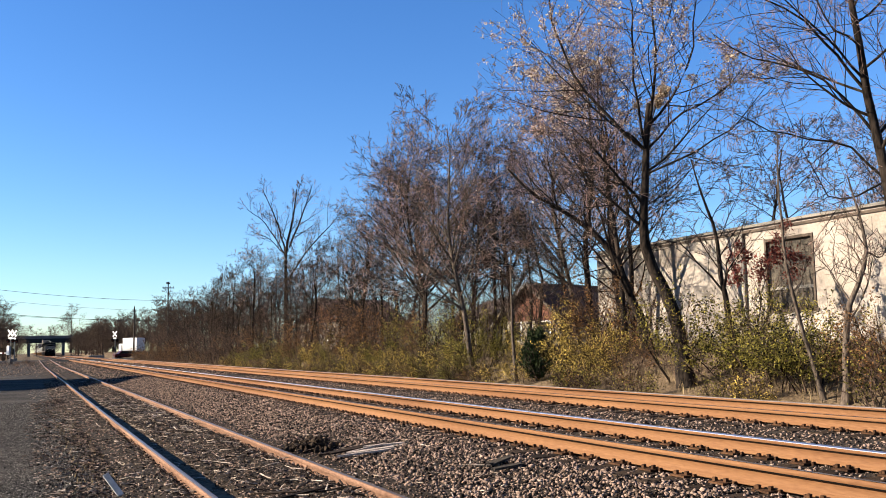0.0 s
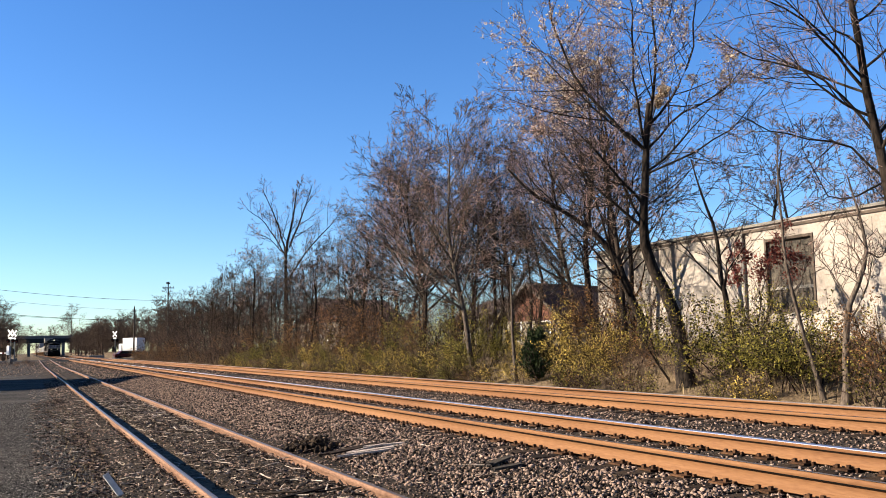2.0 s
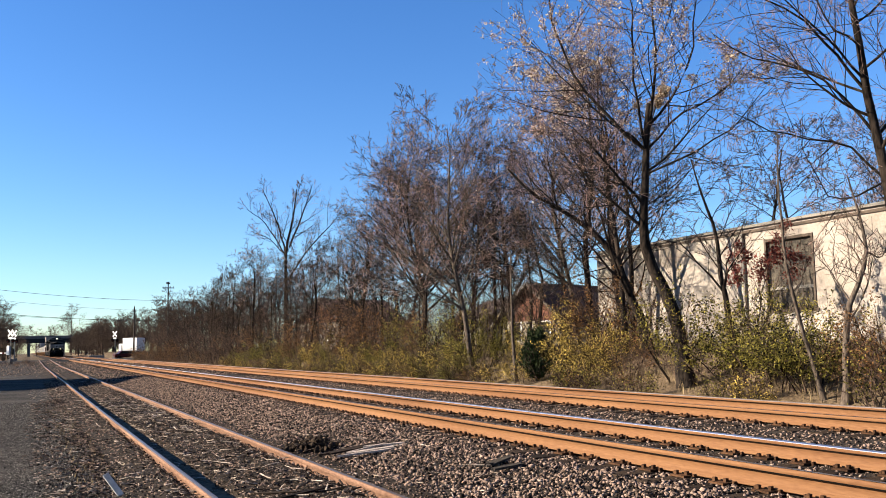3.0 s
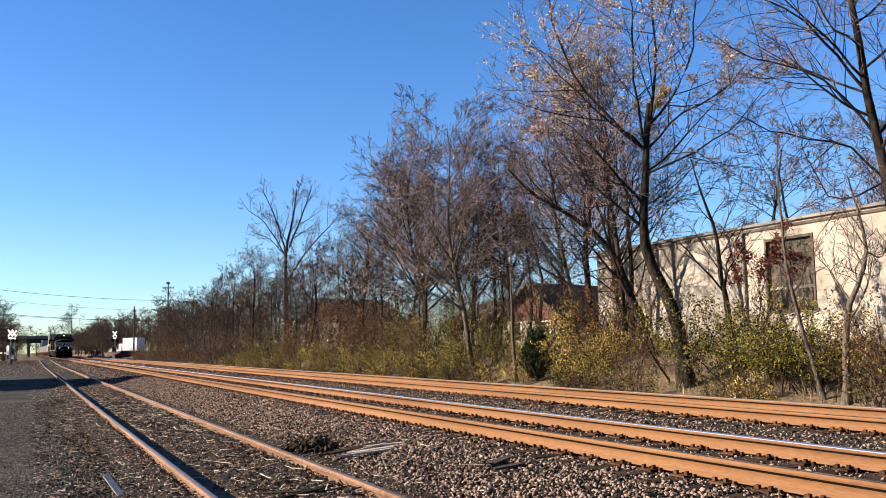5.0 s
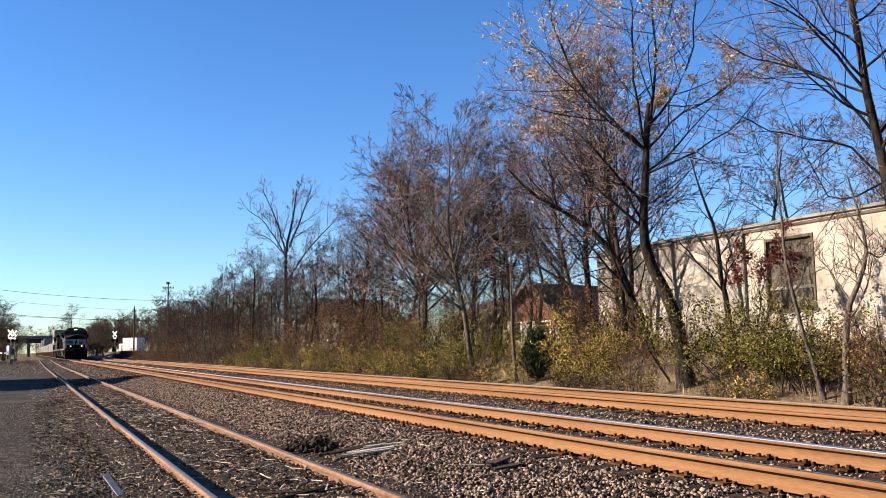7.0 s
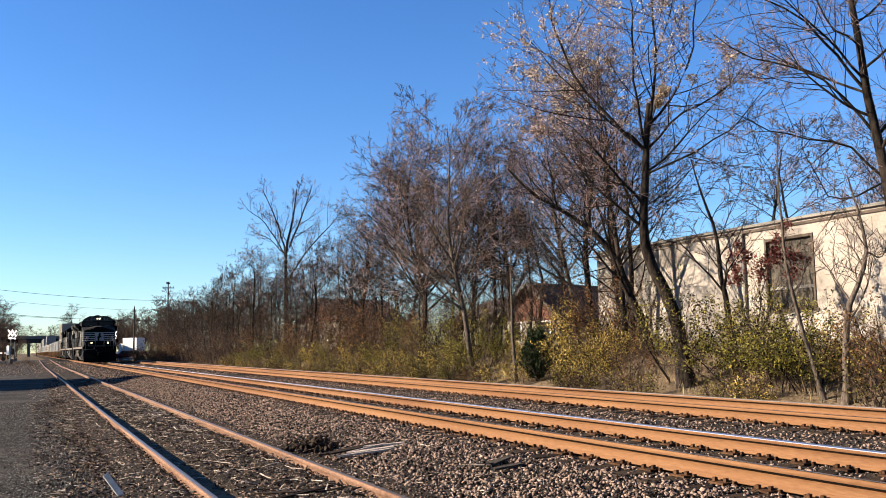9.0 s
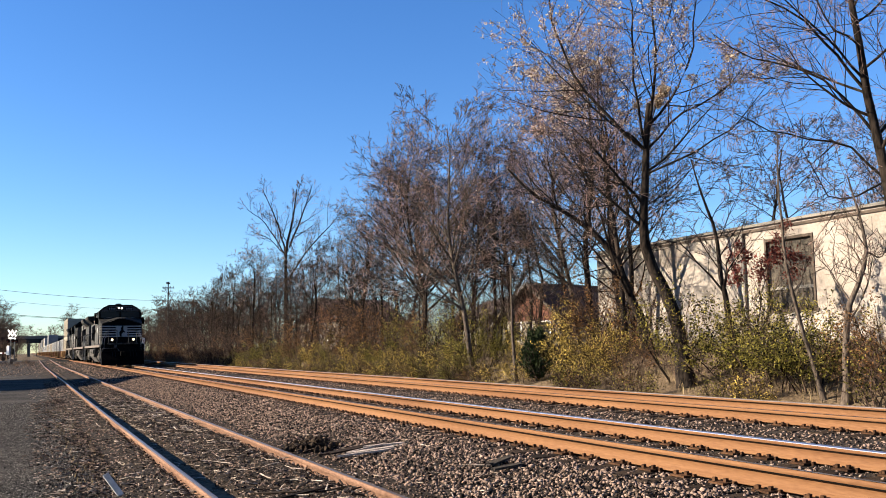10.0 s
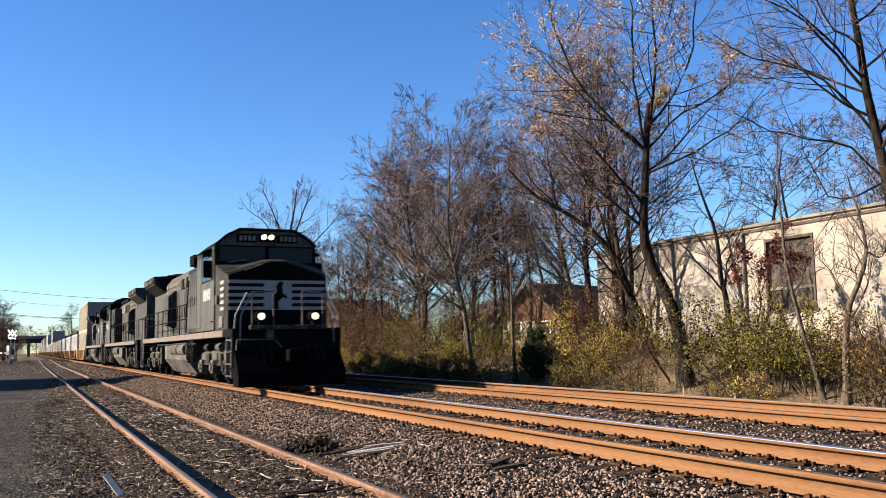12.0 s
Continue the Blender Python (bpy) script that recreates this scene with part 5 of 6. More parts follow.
        p("radiator_wing", wing, M_DUSTY_LIT)
        for k in range(8):
            y = 17.0 + k * 0.42
            x0, x1 = sorted((s * 1.505, s * 1.53))
            p("radiator_grille", boxed(x0, x1, y, y + 0.34, 3.98, 4.18), M_UNDER)
        p("blower_duct", prism([(s * 0.98, 2.0), (s * 1.32, 2.1), (s * 1.32, 3.2), (s * 0.98, 3.5)], "y", 13.9, 15.3), M_DUSTY_LIT)
    p("radiator_roof", boxed(-0.92, 0.92, 16.9, 20.4, 4.14, 4.32, 0.03))
    p("exhaust_stack", boxed(-0.35, 0.35, 12.2, 13.2, 4.12, 4.40, 0.03), M_DARKGEAR)
    p("brake_grid_housing", boxed(-0.9, 0.9, 6.1, 10.6, 4.08, 4.26, 0.04))
    for y in (17.8, 19.4):
        fan = rod(bmesh.new(), (0, y, 4.32), (0, y, 4.42), 0.62, 20)
        p("cooling_fan", fan, M_UNDER)

    # handrails, ladders and steps
    for s in (-1, 1):
        pts = [8.4 + k * 1.45 for k in range(9)]
        for y in pts:
            p("stanchion", rods((((s * 1.48, y, 1.60), (s * 1.48, y, 2.62)),), 0.02), M_DARKGEAR)
        p("handrail", rods((((s * 1.48, 8.2, 2.62), (s * 1.48, 20.4, 2.62)), ((s * 1.48, 8.2, 2.62), (s * 1.48, 7.9, 3.4)), ((s * 1.48, 8.4, 2.12), (s * 1.48, 20.4, 2.12))), 0.02), M_DARKGEAR)
        for run in (((1.46, 0.82, 1.0), (1.42, 0.74, 1.95), (1.12, 0.72, 2.55)), ((1.30, 0.74, 1.15), (1.28, 0.72, 1.95), (1.02, 0.70, 2.50)), ((0.98, 0.72, 1.68), (0.98, 0.72, 2.56), (0.40, 0.72, 2.60), (0.40, 0.72, 1.68))):
            p("front_handrail", rods([((s * u[0], *u[1:]), (s * w[0], *w[1:])) for u, w in zip(run, run[1:])], 0.022), M_RAILING if run[0][0] > 1.2 else M_UNDER, "worn grey handrail")
        p("rear_handrail", rods((((s * 1.46, 21.55, 0.7), (s * 1.46, 21.55, 2.6)), ((s * 1.30, 21.55, 1.6), (s * 1.30, 21.55, 2.6)), ((s * 0.6, 21.55, 1.6), (s * 0.6, 21.55, 2.62)), ((s * 1.46, 21.55, 2.6), (s * 0.6, 21.55, 2.6)), ((s * 1.46, 20.7, 0.7), (s * 1.46, 20.5, 2.6))), 0.022), M_RAILING, "pale grey handrail")
        for y0 in (0.90, 20.75):
            for k in range(4):
                z = 0.32 + k * 0.32
                x0, x1 = sorted((s * 1.02, s * 1.50))
                p("step", boxed(x0, x1, y0, y0 + 0.62, z, z + 0.04), M_UNDER)
            for y in (y0 - 0.03, y0 + 0.62):
                x0, x1 = sorted((s * 1.44, s * 1.51))
                p("step_hanger", boxed(x0, x1, y, y + 0.03, 0.28, 1.40), M_RAILING, "pale worn step edge")
        ditch = p("ditch_light", rod(bmesh.new(), (s * 0.745, 0.66, 1.92), (s * 0.745, 0.90, 1.92), 0.15, 18), M_DARKGEAR)
        part("lens", rod(bmesh.new(), (s * 0.745, 0.645, 1.92), (s * 0.745, 0.66, 1.92), 0.095, 18), M_DITCH, ditch, "lit ditch light lens")
        part("bracket", boxed(s * 0.745 - 0.05, s * 0.745 + 0.05, 0.72, 0.86, 1.60, 1.80), M_DARKGEAR, ditch)

    # tank, reservoirs, running gear
    p("fuel_tank", prism([(-1.46, 1.30), (-1.46, 0.72), (-1.10, 0.24), (1.10, 0.24), (1.46, 0.72), (1.46, 1.30)], "y", 8.3, 13.6), M_TANK, "dusty grey fuel tank")
    for s in (-1, 1):
        for y0, y1 in ((8.6, 9.9), (10.1, 11.6)):
            res = bmesh.new()
            rod(res, (s * 1.34, y0, 1.08), (s * 1.34, y1, 1.08), 0.24, 18)
            p("air_reservoir", res, M_TANK, "dusty grey air reservoir")
        pipes = rods([((s * 1.50, 6.8 + 0.3 * k, 1.36), (s * 1.50, 6.9 + 0.3 * k, 0.62 + 0.1 * (k % 3))) for k in range(5)] + [((s * 1.48, 6.4, 1.25), (s * 1.48, 15.6, 1.28))], 0.03)
        p("piping", pipes, M_UNDER)
    for y0 in (2.05, 15.35):
        bogie = p("truck_frame", boxed(-0.62, 0.62, y0 + 0.2, y0 + 4.6, 0.42, 0.72, 0.02), M_DARKGEAR)
        for s in (-1, 1):
            side = prism([(y0, 0.62), (y0, 0.92), (y0 + 1.0, 1.02), (y0 + 3.8, 1.02), (y0 + 4.8, 0.92), (y0 + 4.8, 0.62), (y0 + 4.0, 0.56), (y0 + 3.5, 0.72), (y0 + 2.9, 0.56), (y0 + 1.9, 0.56), (y0 + 1.4, 0.72), (y0 + 0.8, 0.56)], "x", min(s * 1.08, s * 1.22), max(s * 1.08, s * 1.22))
            part("side_frame", side, M_UNDER, bogie, "grimy grey cast side frame")
            for k in range(3):
                y = y0 + 0.55 + k * 1.85
                jb = boxed(min(s * 1.14, s * 1.36), max(s * 1.14, s * 1.36), y - 0.2, y + 0.2, 0.33, 0.74, 0.04)
                rod(jb, (s * 1.36, y, 0.53), (s * 1.40, y, 0.53), 0.13, 14)
                part("journal_box", jb, M_UNDER, bogie)
                if k < 2:
                    for dy in (0.72, 1.08):
                        spring = rod(bmesh.new(), (s * 1.26, y + dy, 0.58), (s * 1.26, y + dy, 0.94), 0.075, 10)
                        for z in range(5):
                            rod(spring, (s * 1.26, y + dy, 0.60 + z * 0.07), (s * 1.26, y + dy, 0.635 + z * 0.07), 0.10, 12)
                        part("spring", spring, M_UNDER, bogie)
                    cyl = rod(bmesh.new(), (s * 1.26, y + 0.65, 1.12), (s * 1.26, y + 1.15, 1.12), 0.12, 14)
                    part("brake_cylinder", cyl, M_UNDER, bogie)
            sander = boxed(min(s * 1.25, s * 1.4), max(s * 1.25, s * 1.4), y0 - 0.25, y0 + 0.05, 0.5, 1.25, 0.03)
            part("sand_pipe", sander, M_UNDER, bogie)
        for k in range(3):
            ws = make_wheelset(loco, y0 + 0.55 + k * 1.85, 0.533)
            wheelsets.append((ws, 0.533, turned))
    rolling.append((loco, behind, turned, XC, ZR))
    return loco


LOCO_LABEL = "dusty black diesel locomotive with white nose stripes"
lead = make_loco("locomotive", 0.0, False, LOCO_LABEL)


def copy_loco(behind, turned, label):
    ob = copy_thing(lead, train_pose(behind, 0, turned=turned))
    ob["label"] = label
    rolling.append((ob, behind, turned, XC, ZR))
    for c in ob.children:
        if c.name.startswith("wheelset"):
            wheelsets.append((c, 0.533, turned))
    return ob


copy_loco(2 * UNIT - 0.05, True, "dusty black locomotive coupled long hood first")
copy_loco(2 * UNIT + 0.05, False, "dusty black trailing locomotive before the containers")


def make_well_car(behind, length, paint):
    car = holder("well_car", train_pose(behind, 0), "low ochre container well car" if paint == 0 else "low rust-brown container well car", "freight car", "well cars of the train")
    m = M_WELL[paint]
    half = 1.45
    for s in (-1, 1):
        side = prism([(1.3, 0.95), (2.3, 0.30), (length - 2.3, 0.30), (length - 1.3, 0.95), (length - 1.3, 1.28), (1.3, 1.28)], "x", min(s * half, s * (half - 0.12)), max(s * half, s * (half - 0.12)))
        part("side_sill", side, m, car)
        for k in range(int((length - 5) / 1.4)):
            y = 2.6 + k * 1.4
            part("side_post", boxed(min(s * half, s * (half + 0.05)), max(s * half, s * (half + 0.05)), y, y + 0.12, 0.34, 1.24), m, car)
    part("well_floor", boxed(-1.33, 1.33, 2.2, length - 2.2, 0.30, 0.40), m, car)
    for y0, y1 in ((0.3, 1.5), (length - 1.5, length - 0.3)):
        part("end_platform", boxed(-1.4, 1.4, y0, y1, 0.98, 1.18, 0.02), m, car)
    for y in (0.9, length - 0.9):
        bogie = part("truck_frame", boxed(-1.15, 1.15, y - 0.95, y + 0.95, 0.42, 0.72, 0.04), M_DARKGEAR, car)
        for dy in (-0.7, 0.7):
            for s in (-1, 1):
                part("wheel", rod(bmesh.new(), (s * 0.70, y + dy, 0.42), (s * 0.84, y + dy, 0.42), 0.42, 20), M_DARKGEAR, bogie)
    return car


def make_container(behind, z, length, paint):
    labels = ("cream corrugated steel shipping container", "white corrugated steel shipping container", "pale grey corrugated steel shipping container")
    c = holder("shipping_container", train_pose(behind, 0, z=ZR + z), labels[paint], "container", "containers on the train")
    m = M_BOX[paint]
    h, w = 2.74, 1.22
    part("shell", boxed(-w + 0.03, w - 0.03, 0.05, length - 0.05, 0.05, h - 0.03), m, c)
    for s in (-1, 1):
        ribs = bmesh.new()
        n = int(length / 0.42)
        for k in range(n):
            y = 0.25 + k * (length - 0.5) / n
            x0, x1 = sorted((s * (w - 0.035), s * (w - 0.005)))
            box(ribs, x0, x1, y, y + 0.2, 0.14, h - 0.12)
        part("corrugation", ribs, m, c)
        for z0, z1 in ((0, 0.14), (h - 0.12, h)):
            part("side_rail", boxed(min(s * (w - 0.1), s * w), max(s * (w - 0.1), s * w), 0, length, z0, z1), m, c)
        for y0, y1 in ((0, 0.12), (length - 0.12, length)):
            part("corner_post", boxed(min(s * (w - 0.12), s * w), max(s * (w - 0.12), s * w), y0, y1, 0, h), m, c)
    front = bmesh.new()
    for k in range(7):
        x = -0.95 + k * 0.3
        box(front, x, x + 0.16, 0.02, 0.055, 0.2, h - 0.2)
    part("end_wall", front, m, c)
    return c


CAR = 18.0
first = 3 * UNIT + 0.4
stacks = (2, 1, 1, 1, 1, 1, 1, 2, 1, 1, 2, 2, 1, 2, 2, 1, 2, 2, 2, 1, 2, 2)
cars = [make_well_car(first, CAR, 0), make_well_car(first + CAR, CAR, 1)]
boxes = [make_container(first + 1.7, 0.42, 14.6, i) for i in range(3)]
rng_t = random.Random(12)
for i, n in enumerate(stacks):
    behind = first + i * CAR
    src = cars[i % 2]
    car = src if i < 2 else copy_thing(src, train_pose(behind, 0))
    rolling.append((car, behind, False, XC, ZR))
    for level in range(n):
        paint = (0, 0)[level] if i == 0 else 2 if level == 1 and i == 7 else rng_t.choice((0, 0, 1, 1, 2))
        z = ZR + 0.42 + level * 2.75
        b = copy_thing(boxes[paint], pose(XC, behind, z))
        rolling.append((b, behind + 1.7, False, XC, z))
for b in boxes:
    for o in (*b.children_recursive, b):
        bpy.data.objects.remove(o)


# ---- the white building behind the trees ----
def make_building():
    b = holder("building", pose(0, 0, 0), "white-painted block building behind the trees", "building")
    X, Y0, Y1, TOP = 22.0, 4.0, 31.2, 5.22
    wy0, wy1, wz0, wz1 = 19.75, 21.6, 2.42, 4.66
    base = 0.6
    for y0, y1, z0, z1 in ((Y0, wy0, base, TOP), (wy1, Y1, base, TOP), (wy0, wy1, base, wz0), (wy0, wy1, wz1, TOP)):
        part("wall", boxed(X, X + 0.3, y0, y1, z0, z1), M_STUCCO, b)
    part("wall", boxed(X + 0.3, X + 14, Y1 - 0.3, Y1, base, TOP), M_STUCCO, b)
    part("wall", boxed(X + 0.3, X + 14, Y0, Y0 + 0.3, base, TOP), M_STUCCO, b)
    part("wall", boxed(X + 13.7, X + 14, Y0 + 0.3, Y1 - 0.3, base, TOP), M_STUCCO, b)
    part("roof", boxed(X + 0.3, X + 13.7, Y0 + 0.3, Y1 - 0.3, TOP - 0.35, TOP - 0.15), M_ROOF, b)
    part("coping", boxed(X - 0.10, X + 0.36, Y0 - 0.1, Y1 + 0.1, TOP, TOP + 0.10, 0.015), M_COPING, b, "weathered grey coping strip")
    part("drip_edge", boxed(X - 0.05, X - 0.003, Y0, Y1, TOP - 0.16, TOP - 0.07), M_FRAME, b, "dark drip edge")
    for y in (22.6, 12.2):
        part("downpipe", rods((((X - 0.07, y, base), (X - 0.07, y, TOP - 0.16)),), 0.06, 8), M_COPING, b, "weathered metal downpipe")
    w = part("window", boxed(X + 0.10, X + 0.14, wy0, wy1, wz0, wz1), M_FRAME, b, "tall grimy steel-framed window")
    nx, nz = 4, 5
    for i in range(nx):
        for j in range(nz):
            y0, z0 = wy0 + 0.05 + i * (wy1 - wy0 - 0.1) / nx, wz0 + 0.05 + j * (wz1 - wz0 - 0.1) / nz
            part("pane", boxed(X + 0.085, X + 0.098, y0 + 0.02, y0 + (wy1 - wy0 - 0.1) / nx - 0.02, z0 + 0.02, z0 + (wz1 - wz0 - 0.1) / nz - 0.02), M_WINDOW, w)
    for y0, y1, z0, z1 in ((wy0 - 0.08, wy0, wz0, wz1), (wy1, wy1 + 0.08, wz0, wz1), (wy0 - 0.08, wy1 + 0.08, wz1, wz1 + 0.09), (wy0 - 0.15, wy1 + 0.15, wz0 - 0.1, wz0)):
        part("window_frame", boxed(X - 0.03, X + 0.05, y0, y1, z0, z1), M_FRAME, w)
    part("transom", boxed(X + 0.04, X + 0.11, wy0, wy1, 3.06, 3.16), M_COPING, w)


make_building()


def make_house(at, turn, w, d, eave, ridge, wall_mat, gable_mat, roof_mat, label):
    """A small house with a gabled roof; its gable ends face along its own x."""
    h = holder("house", pose(*at, 0, 0, turn), label, "house")
    part("wall", boxed(-d / 2, d / 2, -w / 2, w / 2, 0, eave), wall_mat, h)
    for s in (-1, 1):
        x0, x1 = sorted((s * d / 2, s * (d / 2 - 0.2)))
        part("gable", prism([(-w / 2, eave), (w / 2, eave), (0, ridge)], "x", x0, x1), gable_mat, h)
        part("roof", prism([(0, ridge), (0, ridge + 0.16), (s * (w / 2 + 0.45), eave - 0.30), (s * (w / 2 + 0.45), eave - 0.46)], "x", -d / 2 - 0.4, d / 2 + 0.4), roof_mat, h)
        part("bargeboard", prism([(0, ridge - 0.02), (0, ridge + 0.18), (s * (w / 2 + 0.5), eave - 0.28), (s * (w / 2 + 0.5), eave - 0.48)], "x", -d / 2 - 0.46, -d / 2 - 0.405), M_COPING, h, "weathered pale bargeboard")
    for y in (-w * 0.22, w * 0.22):
        win = part("window", boxed(-d / 2 - 0.05, -d / 2 - 0.005, y - 0.45, y + 0.45, 1.0, 2.3), M_SIGN, h)
        part("pane", boxed(-d / 2 - 0.07, -d / 2 - 0.055, y - 0.37, y + 0.37, 1.08, 2.22), M_GLASS, win)
    return h


make_house((34.0, 97.0, 1.2), 24, 8.0, 10.0, 3.0, 5.6, M_SIDING, M_BRICK, M_REDROOF, "small house with a weathered red roof")
make_house((33.3, 50.0, 0.6), 18, 5.5, 9.0, 2.3, 4.6, M_SIDING, M_BRICK, M_ROOF, "small cream house with a brick gable")
make_house((33.0, 59.0, 1.1), 80, 7.0, 9.0, 2.2, 3.7, M_SIDING, M_SIDING, M_ROOF, "low house with a dark shingle roof")


# ---- the warehouse beside the lot, whose shadow falls over it ----
def make_warehouse():
    b = holder("warehouse", pose(0, 0, 0), "gabled metal warehouse on the lot", "building")
    x1, y0, y1, eave, ridge = -9.5, 44.2, 60.0, 4.7, 7.35
    mid = (y0 + y1) / 2
    part("wall", boxed(-32, x1, y0, y1, 0, eave), M_SIDING, b)
    part("gable", prism([(y0, eave), (y1, eave), (mid, ridge)], "x", -32, x1), M_SIDING, b)
    for s, ye in ((-1, y0), (1, y1)):
        part("roof", prism([(mid, ridge), (mid, ridge + 0.14), (ye + s * 0.3, eave + 0.06), (ye + s * 0.3, eave - 0.08)], "x", -32.3, x1 + 0.3), M_ROOF, b)
    part("door", boxed(x1, x1 + 0.06, mid - 2.2, mid + 2.2, 0.02, 3.8), M_COPING, b)


make_warehouse()


# ---- the road crossing ----
road = bmesh.new()
prism([(139.0, 0.0), (141.5, 0.40), (150.5, 0.40), (153.0, 0.0)], "x", -300, 300, road)
tagged(part("road", road, M_ROAD), "dark asphalt road over the level crossing", "road", kind="structure")


def make_crossing_signal(at, gate):
    s = holder("crossing_signal", pose(*at, 0, 0, -45), "railway crossing signal with white crossbuck", "signal", "crossing signals")
    part("post", rods((((0, 0, 0), (0, 0, 4.3)),), 0.07, 10), M_RAILING, s)
    part("base_block", boxed(-0.3, 0.3, -0.3, 0.3, -0.7, 0.25, 0.03), M_CONCRETE, s)
    for a in (45, -45):
        blade = bmesh.new()
        box(blade, -0.62, 0.62, -0.012, 0.012, -0.12, 0.12)
        bmesh.ops.transform(blade, matrix=Matrix.Translation((0, -0.10 - (0.026 if a > 0 else 0), 3.85)) @ Matrix.Rotation(radians(a), 4, "Y"), verts=blade.verts)
        part("crossbuck_blade", blade, M_SIGN, s, "white crossbuck blade")
    part("track_count_plate", boxed(-0.34, 0.34, -0.12, -0.09, 3.0, 3.25), M_SIGN, s)
    part("crossarm", rods((((-0.5, 0, 2.75), (0.5, 0, 2.75)),), 0.04), M_DARKGEAR, s)
    for x in (-0.45, 0.45):
        disc = part("flasher_disc", rod(bmesh.new(), (x, -0.06, 2.75), (x, -0.09, 2.75), 0.30, 20), M_DARKGEAR, s)
        part("lens", rod(bmesh.new(), (x, -0.10, 2.75), (x, -0.13, 2.75), 0.13, 16), M_REDLENS, disc)
        part("visor", rod(bmesh.new(), (x, -0.09, 2.86), (x, -0.32, 2.84), 0.15, 12), M_DARKGEAR, disc)
    if gate:
        part("gate_mechanism", boxed(-0.55, -0.10, -0.2, 0.2, 0.8, 2.1, 0.03), M_SIGN, s, "white gate mechanism case")
        arm = part("gate_arm", boxed(-7.2, -0.1, -0.30, -0.26, 1.00, 1.16, 0.01), M_SIGN, s, "white gate arm lowered over the road")
        for k in range(6):
            part("stripe", boxed(-1.2 - k * 1.0, -0.8 - k * 1.0, -0.305, -0.301, 1.0, 1.16), M_REDLENS, arm, "dull red stripe")
    else:
        part("gate_mechanism", boxed(-0.45, -0.08, -0.2, 0.2, 0.8, 1.7, 0.03), M_DARKGEAR, s)


make_crossing_signal((-2.1, 138.0, 0.5), True)
make_crossing_signal((-1.7, 143.5, 0.55), False)
make_crossing_signal((13.75, 163.0, 0.65), False)

trailer = holder("box_trailer", pose(17.2, 167.0, 0.1, 0, 0, -40), "white box trailer parked by the crossing", "trailer")
part("body", boxed(-1.45, 1.55, -1.2, 1.2, 1.35, 3.75, 0.12), M_SIGN, trailer)
part("front_cowl", boxed(-2.4, -1.72, -1.0, 1.0, 1.25, 2.75, 0.15), M_SIGN, trailer)
part("chassis", boxed(-2.3, 1.7, -0.9, 0.9, 0.85, 1.24), M_DARKGEAR, trailer)
for x in (-1.7, 0.4, 1.3):
    for y in (-1.0, 1.0):
        part("wheel", rod(bmesh.new(), (x, y - 0.14, 0.5), (x, y + 0.14, 0.5), 0.5, 18), M_TYRE, trailer)
pickup = holder("parked_car", pose(15.6, 163.2, 0.1, 0, 0, 10), "maroon car parked by the crossing", "car")
part("body", boxed(-2.1, 2.1, -0.88, 0.88, 0.38, 1.0, 0.14), M_MAROON, pickup)
part("cabin", prism([(-1.5, 0.98), (-0.9, 1.5), (0.8, 1.5), (1.5, 0.98)], "y", -0.78, 0.78), M_MAROON, pickup)
part("side_window", prism([(-1.2, 1.02), (-0.82, 1.42), (0.72, 1.42), (1.15, 1.02)], "y", -0.80, -0.785), M_GLASS, pickup)
for x in (-1.35, 1.35):
    for y in (-0.85, 0.85):
        part("wheel", rod(bmesh.new(), (x, y - 0.1, 0.34), (x, y + 0.1, 0.34), 0.34, 18), M_TYRE, pickup)
barrier = boxed(-1.6, 1.6, -0.25, 0.25, 0, 0.75, 0.06)
tagged(part("concrete_barrier", barrier, M_SIDING, at=(7.6 + 5.6, 200.0, 0.0)), "pale concrete barrier block on the ground", "barrier")


# ---- poles and wires ----
def make_pole(at, height, lean, arms, label):
    p = holder("utility_pole", pose(*at, lean, 0, 0), label, "utility pole", "utility poles")
    part("shaft", rod(bmesh.new(), (0, 0, -0.5), (0, 0, height), 0.15, 10, 0.09), M_POLE, p)
    for z, half in arms:
        part("crossarm", boxed(-half, half, -0.06, 0.06, z - 0.07, z + 0.07), M_POLE, p)
        for x in (-half * 0.9, -half * 0.4, half * 0.4, half * 0.9):
            part("insulator", rod(bmesh.new(), (x, 0, z + 0.07), (x, 0, z + 0.28), 0.05, 8), M_CONCRETE, p)


make_pole((20.7, 150.0, 0.0), 12.7, 0, ((11.7, 0.9), (12.4, 0.3)), "tall weathered utility pole with short crossarms")
make_pole((15.75, 152.5, 0.0), 8.8, 0, ((8.0, 0.3),), "short weathered utility pole beside the road")
make_pole((-34.0, 150.0, 0.0), 17.0, 0, ((16.4, 0.9),), "weathered utility pole across the lot")


def make_wire(a, b, sag, r=0.025):
    pts = []
    n = 24
    for i in range(n + 1):
        u = i / n
        q = Vector(a).lerp(Vector(b), u)
        q.z -= sag * 4 * u * (1 - u)
        pts.append(tuple(q))
    v, f = sweep(np.array([pts]), np.array([r]), np.array([r]), 5)
    tagged(raw_mesh("power_cable", v, f, M_WIRE), "black overhead cable hung between poles", "cable", "overhead cables")


make_wire((-34.0, 150, 16.6), (20.7, 150, 9.6), 1.6)
make_wire((-34.0, 150, 15.0), (20.7, 150, 7.9), 1.5, 0.016)
make_wire((-34.0, 150, 11.6), (15.75, 152.5, 6.4), 0.9, 0.03)
make_wire((-34.0, 150, 12.4), (15.75, 152.5, 6.7), 1.6, 0.02)
make_wire((15.75, 152.5, 6.5), (62.0, 156, 6.6), 0.5, 0.035)
make_wire((20.7, 150, 9.6), (62.0, 156, 9.2), 0.8)

